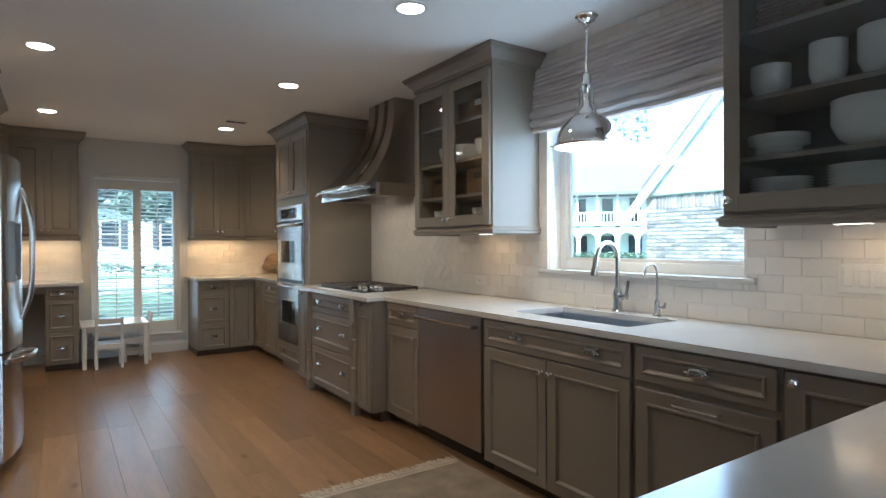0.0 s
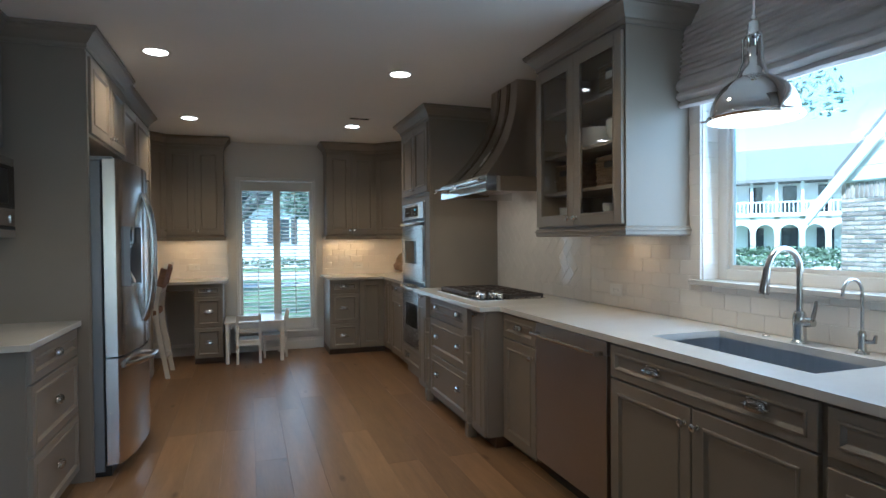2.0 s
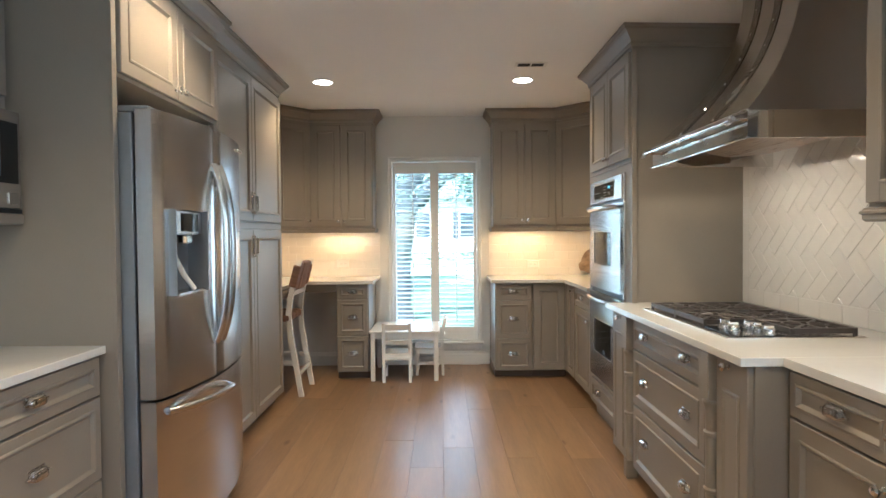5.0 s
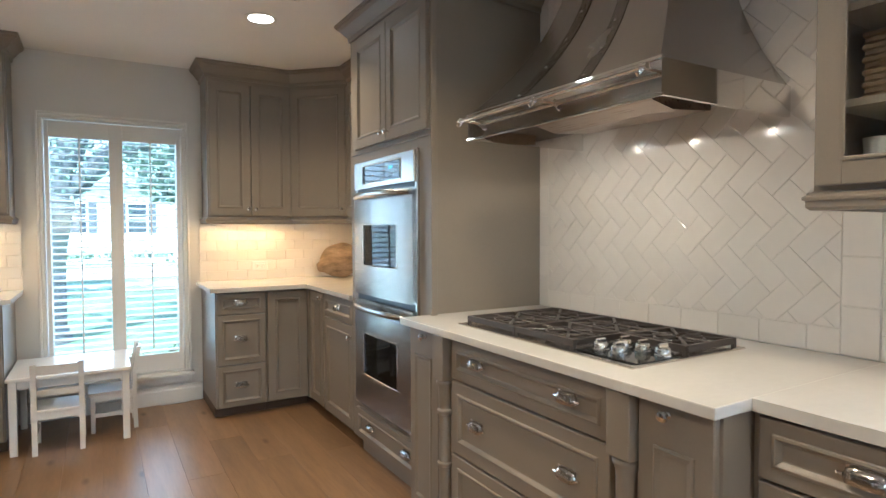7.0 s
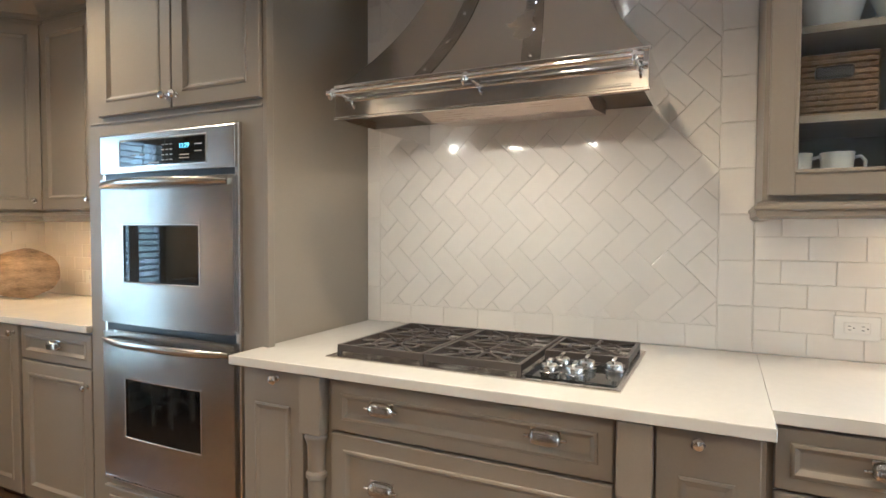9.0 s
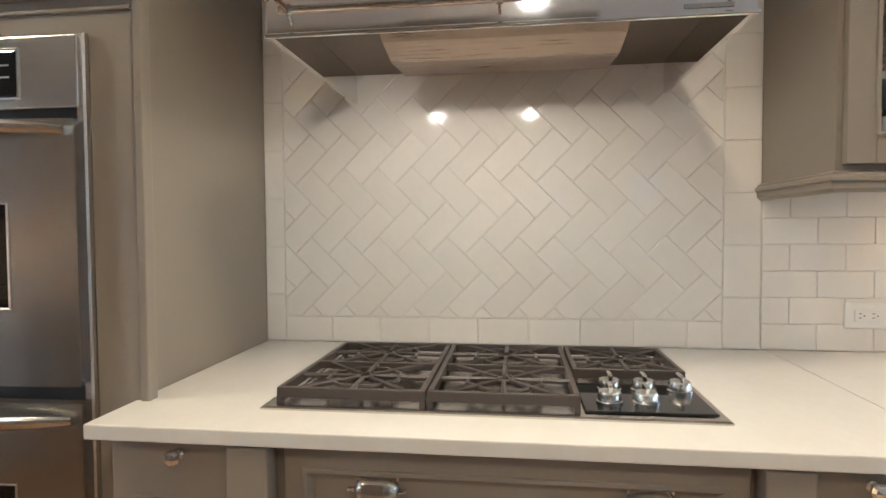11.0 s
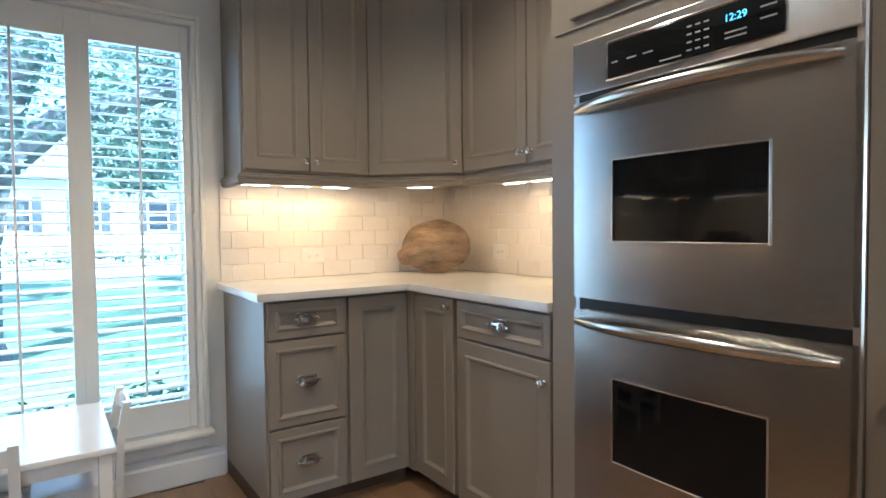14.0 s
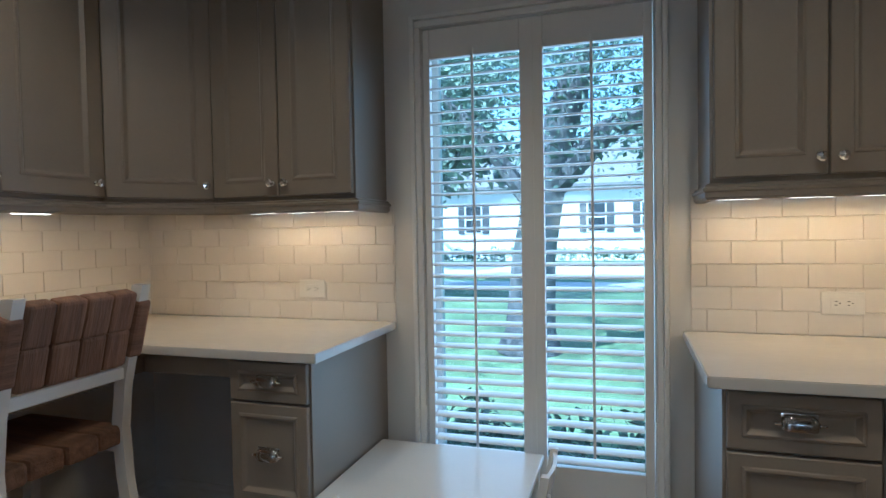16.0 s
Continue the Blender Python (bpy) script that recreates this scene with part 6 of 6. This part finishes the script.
# two-storey house with an arcade, far off beyond the sink window
ar = thing("arcaded_house", pose(42.5, 36.5, GZ, 0, 0, -50), "pale two-storey house with an arcade and balcony", "house")
part("wall", box(-9, 9, 2.0, 10, 0, 6.6), SIDING, ar)
n_arch, aw, ah = 7, 1.75, 3.1
bm = bmesh.new()
for k in range(n_arch + 1):
    x = -n_arch * aw / 2 + k * aw
    bbox(bm, x - 0.2, x + 0.2, 0, 0.4, 0, ah)
part("pier_row", bm, PAVE, ar)
for k in range(n_arch):
    x = -n_arch * aw / 2 + (k + 0.5) * aw
    bm = bmesh.new()
    r = aw / 2 - 0.2
    outer = [(x + r * math.cos(math.pi * i / 12), 2.0 + r * math.sin(math.pi * i / 12)) for i in range(13)]
    for yy3 in (0.0, 0.4):
        for i in range(12):
            (x0, z0), (x1, z1) = outer[i], outer[i + 1]
            bm.faces.new([bm.verts.new(p) for p in ((x0, yy3, z0), (x1, yy3, z1), (x1, yy3, 3.3), (x0, yy3, 3.3))])
    for i in range(12):
        (x0, z0), (x1, z1) = outer[i], outer[i + 1]
        bm.faces.new([bm.verts.new(p) for p in ((x0, 0, z0), (x1, 0, z1), (x1, 0.4, z1), (x0, 0.4, z0))])
    part("arch", bm, SIDING, ar)
part("balcony_floor", box(-6.6, 6.6, -0.2, 2.0, 3.3, 3.6, bevel=0.02), SIDING, ar)
part("balcony_rail", box(-6.6, 6.6, -0.15, -0.05, 4.45, 4.55), SIDING, ar)
for k in range(45):
    part("baluster", box(-6.55 + k * 0.295, -6.48 + k * 0.295, -0.13, -0.07, 3.6, 4.45), SIDING, ar)
for k in range(8):
    part("post", box(-6.3 + k * 1.8 - 0.1, -6.3 + k * 1.8 + 0.1, -0.2, 0.0, 3.6, 6.2), SIDING, ar)
for x in (-5.0, -2.5, 0.0, 2.5, 5.0):
    part("upper_window", box(x - 0.5, x + 0.5, 1.93, 2.0, 3.7, 5.9), DARKWIN, ar)
    part("arcade_door", box(x - 0.6, x + 0.6, 1.93, 2.0, 0.2, 2.4), DARKWIN, ar)
bm = bmesh.new()
pts = [(-0.8, 6.1), (-0.8, 6.35), (5, 9.5), (10.8, 6.35), (10.8, 6.1)]
a = [bm.verts.new((-9.6, y, z)) for y, z in pts]
b = [bm.verts.new((9.6, y, z)) for y, z in pts]
bm.faces.new(a)
bm.faces.new(b[::-1])
for i in range(5):
    bm.faces.new((a[i], a[(i + 1) % 5], b[(i + 1) % 5], b[i]))
part("roof", bm, ROOF, ar)

# ---- pieces of walls and floor ----
piece_cache = {}


def piece(name, parent, mat, w, h, m):
    """A bevelled tile or brick, lower left corner at the pose, front towards local -y; alike pieces share a mesh."""
    key = (name, round(w, 4), round(h, 4))
    if key not in piece_cache:
        t, b = (0.006, 0.0014) if name == "tile" else (0.014, 0.004)
        bm = nested(w, h, [(0, -t + b), (b, -t)])
        mesh = bpy.data.meshes.new(name)
        bmesh.ops.recalc_face_normals(bm, faces=bm.faces)
        bm.to_mesh(mesh)
        bm.free()
        mesh.materials.append(mat)
        piece_cache[key] = mesh
    ob = new(name, piece_cache[key])
    ob.parent = parent
    ob.matrix_basis = m
    return ob


def minus(rects, hole):
    out = []
    hx0, hx1, hz0, hz1 = hole
    for x0, x1, z0, z1 in rects:
        if hx0 >= x1 or hx1 <= x0 or hz0 >= z1 or hz1 <= z0:
            out.append((x0, x1, z0, z1))
            continue
        if x0 < hx0:
            out.append((x0, hx0, z0, z1))
        if x1 > hx1:
            out.append((hx1, x1, z0, z1))
        a, b = max(x0, hx0), min(x1, hx1)
        if z0 < hz0:
            out.append((a, b, z0, hz0))
        if z1 > hz1:
            out.append((a, b, hz1, z1))
    return out


def tiles(parent, x, y, turn, s0, s1, z0, z1, holes=(), row=0.0785, length=0.154, shift=0.0, joined=None):
    """Running-bond tiles on a wall; s runs to the right along the wall from the pose. joined: z above which tiles go into one mesh."""
    base = pose(x, y, 0, 0, 0, turn)
    gap = 0.0009
    rest = bmesh.new()
    r = 0
    z = z0
    while z < z1 - 0.005:
        s = s0 - length + ((r % 2) * length / 2 + shift) % length
        while s < s1:
            rects = [(max(s, s0), min(s + length, s1), z, min(z + row, z1))]
            for hole in holes:
                rects = minus(rects, hole)
            for a, b, c, d in rects:
                if b - a < 0.008 or d - c < 0.008:
                    continue
                if joined is not None and joined(a, c):
                    src = nested(b - a - 2 * gap, d - c - 2 * gap, [(0, -0.0046), (0.0014, -0.006)])
                    bmesh.ops.transform(src, matrix=pose(a + gap, 0, c + gap), verts=src.verts)
                    tmp = bpy.data.meshes.new("tmp")
                    src.to_mesh(tmp)
                    src.free()
                    rest.from_mesh(tmp)
                    bpy.data.meshes.remove(tmp)
                else:
                    piece("tile", parent, TILE, b - a - 2 * gap, d - c - 2 * gap, base @ pose(a + gap, 0, c + gap))
            s += length
        z += row
        r += 1
    if len(rest.verts):
        tagged(part("tile_field", rest, TILE, parent, m=base), kind="stuff")
    else:
        rest.free()
    g = [(s0, s1, z0, z1)]
    for hole in holes:
        g = minus(g, hole)
    bm = bmesh.new()
    for a, b, c, d in g:
        bbox(bm, a, b, -0.0025, 0.001, c, d)
    part("grout", bm, GROUT, parent, m=base)


# right wall: s = 4.788 - y
Y0 = 4.788
holes = [(Y0 - WY1, Y0 - WY0, WZ0, WZ1), (Y0 - 3.857, Y0 - 2.438, 1.102, 1.13), (0.0, Y0 - 3.87, 1.412, 2.6), (Y0 - 2.368, Y0 - 0.5, 1.412, 2.6), (Y0 - 1.165, Y0, 1.41, 2.6)]
tiles(wall_right, XR, Y0, R, 0.0, Y0 - 0.6, CT, CEIL, holes, joined=lambda s, z: z > 1.40 or s > Y0 - 1.5)
# window jambs
tiles(wall_right, XR + 0.005, WY1 - 0.0005, 0, 0.0, 0.105, WZ0 + 0.004, WZ1, length=0.21)
tiles(wall_right, XR + 0.11, WY0 + 0.0005, 180, 0.0, 0.105, WZ0 + 0.004, WZ1, length=0.21)
# corner behind the oven tower and end wall
tiles(wall_right, XR, YE, R, 0.0, YE - 7.275, CT, 1.412)
tiles(wall_end, 1.80, YE, E, 0.0, XR - 1.80, CT, 1.412, shift=0.05)
tiles(wall_end, XL, YE, E, 0.0, 0.69 - XL, CT, 1.412, shift=0.09)
tiles(wall_left, XL, 7.487, L, 0.0, YE - 7.487, CT, 1.412)
tiles(wall_left, XLF, 4.30, L, 0.0, 0.80, CT, 1.412)


# herringbone panel behind the cooktop, framed by a border of single tiles
def clip(poly, x0, x1, z0, z1):
    for axis, lim, keep in ((0, x0, 1), (0, x1, -1), (1, z0, 1), (1, z1, -1)):
        out = []
        for p, q in zip(poly, poly[1:] + poly[:1]):
            dp, dq = (p[axis] - lim) * keep, (q[axis] - lim) * keep
            if dp >= 0:
                out.append(p)
            if dp * dq < 0:
                f = dp / (dp - dq)
                out.append((p[0] + (q[0] - p[0]) * f, p[1] + (q[1] - p[1]) * f))
        poly = out
        if not poly:
            return []
    return poly


def poly_tile(parent, poly, base):
    cx = sum(p[0] for p in poly) / len(poly)
    cz = sum(p[1] for p in poly) / len(poly)
    area = abs(sum(p[0] * q[1] - q[0] * p[1] for p, q in zip(poly, poly[1:] + poly[:1]))) / 2
    if area < 0.0002:
        return
    bm = bmesh.new()
    size = max(math.hypot(p[0] - cx, p[1] - cz) for p in poly)
    k = 1 - 0.003 / size
    back = [bm.verts.new((p[0] - cx, 0, p[1] - cz)) for p in poly]
    mid = [bm.verts.new((p[0] - cx, -0.0046, p[1] - cz)) for p in poly]
    top = [bm.verts.new(((p[0] - cx) * k, -0.006, (p[1] - cz) * k)) for p in poly]
    n = len(poly)
    for i in range(n):
        j = (i + 1) % n
        bm.faces.new((back[i], back[j], mid[j], mid[i]))
        bm.faces.new((mid[i], mid[j], top[j], top[i]))
    bm.faces.new(top)
    part("tile", bm, TILE, parent, m=base @ pose(cx, 0, cz))


HB0, HB1 = 4.898, 6.262
base = pose(XR, 6.33, 0, 0, 0, R)    # s = 6.33 - y
S0, S1, Z0 = 6.33 - HB1, 6.33 - HB0, 0.998
W = 0.0785
q = math.sqrt(0.5)
for i in range(-30, 31):
    for j in range(-12, 25):
        ox, oy = i + 2 * j, -i + 2 * j
        for rect in ((0, 2, 0, 1), (2, 3, 0, 2)):
            g = 0.010
            pts = [((ox + a) * W, (oy + b) * W) for a, b in ((rect[0] + g, rect[2] + g), (rect[1] - g, rect[2] + g), (rect[1] - g, rect[3] - g), (rect[0] + g, rect[3] - g))]
            pts = [(S0 + 0.035 + (u - v) * q, Z0 - 0.02 + (u + v) * q) for u, v in pts]
            if max(p[0] for p in pts) < S0 or min(p[0] for p in pts) > S1 or max(p[1] for p in pts) < Z0 or min(p[1] for p in pts) > CEIL:
                continue
            cut = clip(pts, S0 + 0.0014, S1 - 0.0014, Z0 + 0.0014, CEIL)
            if len(cut) > 2:
                poly_tile(wall_right, cut, base)
s = S0
while s < S1 - 0.01:
    piece("tile", wall_right, TILE, min(0.158, S1 - s) - 0.003, 0.081, base @ pose(s + 0.0015, 0, CT + 0.001))
    s += 0.158
for a, b in ((0.0, S0), (S1, 6.33 - 4.79)):
    z = CT
    while z < CEIL - 0.01:
        piece("tile", wall_right, TILE, b - a - 0.003, min(0.1555, CEIL - z) - 0.003, base @ pose(a + 0.0015, 0, z + 0.0015))
        z += 0.1555
part("grout", box(0, 6.33 - 4.789, -0.0025, 0.001, CT, CEIL), GROUT, wall_right, m=base)

# bricks of the house next door that face the sink window
random.seed(5)
course = 0.066
for r in range(20):
    zb = WH - 0.24 - (r + 1) * course
    if zb < 0.9:
        break
    s = -(r % 2) * 0.1
    while s < 2.55:
        a, b = max(s, 0.0), s + 0.19
        if b - a > 0.03:
            piece("brick", nb, BRICK, b - a, 0.048, pose(a + 0.005, -0.001, zb + 0.009))
        s += 0.2
for k in range(38):
    piece("brick", nb, BRICK, 0.05, 0.225, pose(0.005 + k * 0.068, -0.001, WH - 0.235))
bm = bmesh.new()
for r in range(40):
    zb = WH - 0.24 - (r + 1) * course
    if zb < -0.2:
        break
    s = (2.6 if zb >= 0.9 else 0.1) - (r % 2) * 0.1
    while s < BW - 0.2:
        bbox(bm, s, s + 0.188, -0.014, 0.0, zb + 0.009, zb + 0.057)
        s += 0.2
tagged(part("brickwork", bm, BRICK, nb), kind="stuff")

# oak planks
random.seed(12)
PW = 0.19
plank_cache = {}
x = -0.77
while x < XR - 0.01:
    w = min(PW, XR - x)
    y = YB - random.uniform(0, 1.6)
    while y < YE:
        ln = random.choice((1.5, 1.8, 2.1))
        a, b = max(y, YB), min(y + ln, YE)
        if b - a > 0.05:
            key = (round(w, 3), round(b - a, 3))
            if key not in plank_cache:
                bm = bmesh.new()
                bbox(bm, 0.0003, w - 0.0003, 0.0003, b - a - 0.0003, -0.012, 0.0)
                es = [e for e in bm.edges if all(v.co.z > -0.001 for v in e.verts)]
                bmesh.ops.bevel(bm, geom=es, offset=0.0009, segments=1, affect="EDGES")
                mesh = bpy.data.meshes.new("plank")
                bm.to_mesh(mesh)
                bm.free()
                mesh.materials.append(OAK)
                plank_cache[key] = mesh
            ob = new("plank", plank_cache[key])
            ob.parent = floor
            ob.matrix_basis = pose(x, a, random.uniform(-0.0005, 0.0))
        y += ln
    x += PW
bm = bmesh.new()
x = -3.0
while x < -0.78:
    y = YB
    while y < YE:
        bbox(bm, x + 0.001, x + PW - 0.001, y + 0.001, min(y + 1.9, YE) - 0.001, -0.012, 0.0)
        y += 1.9
    x += PW
tagged(part("plank_field", bm, OAK, floor), kind="stuff")
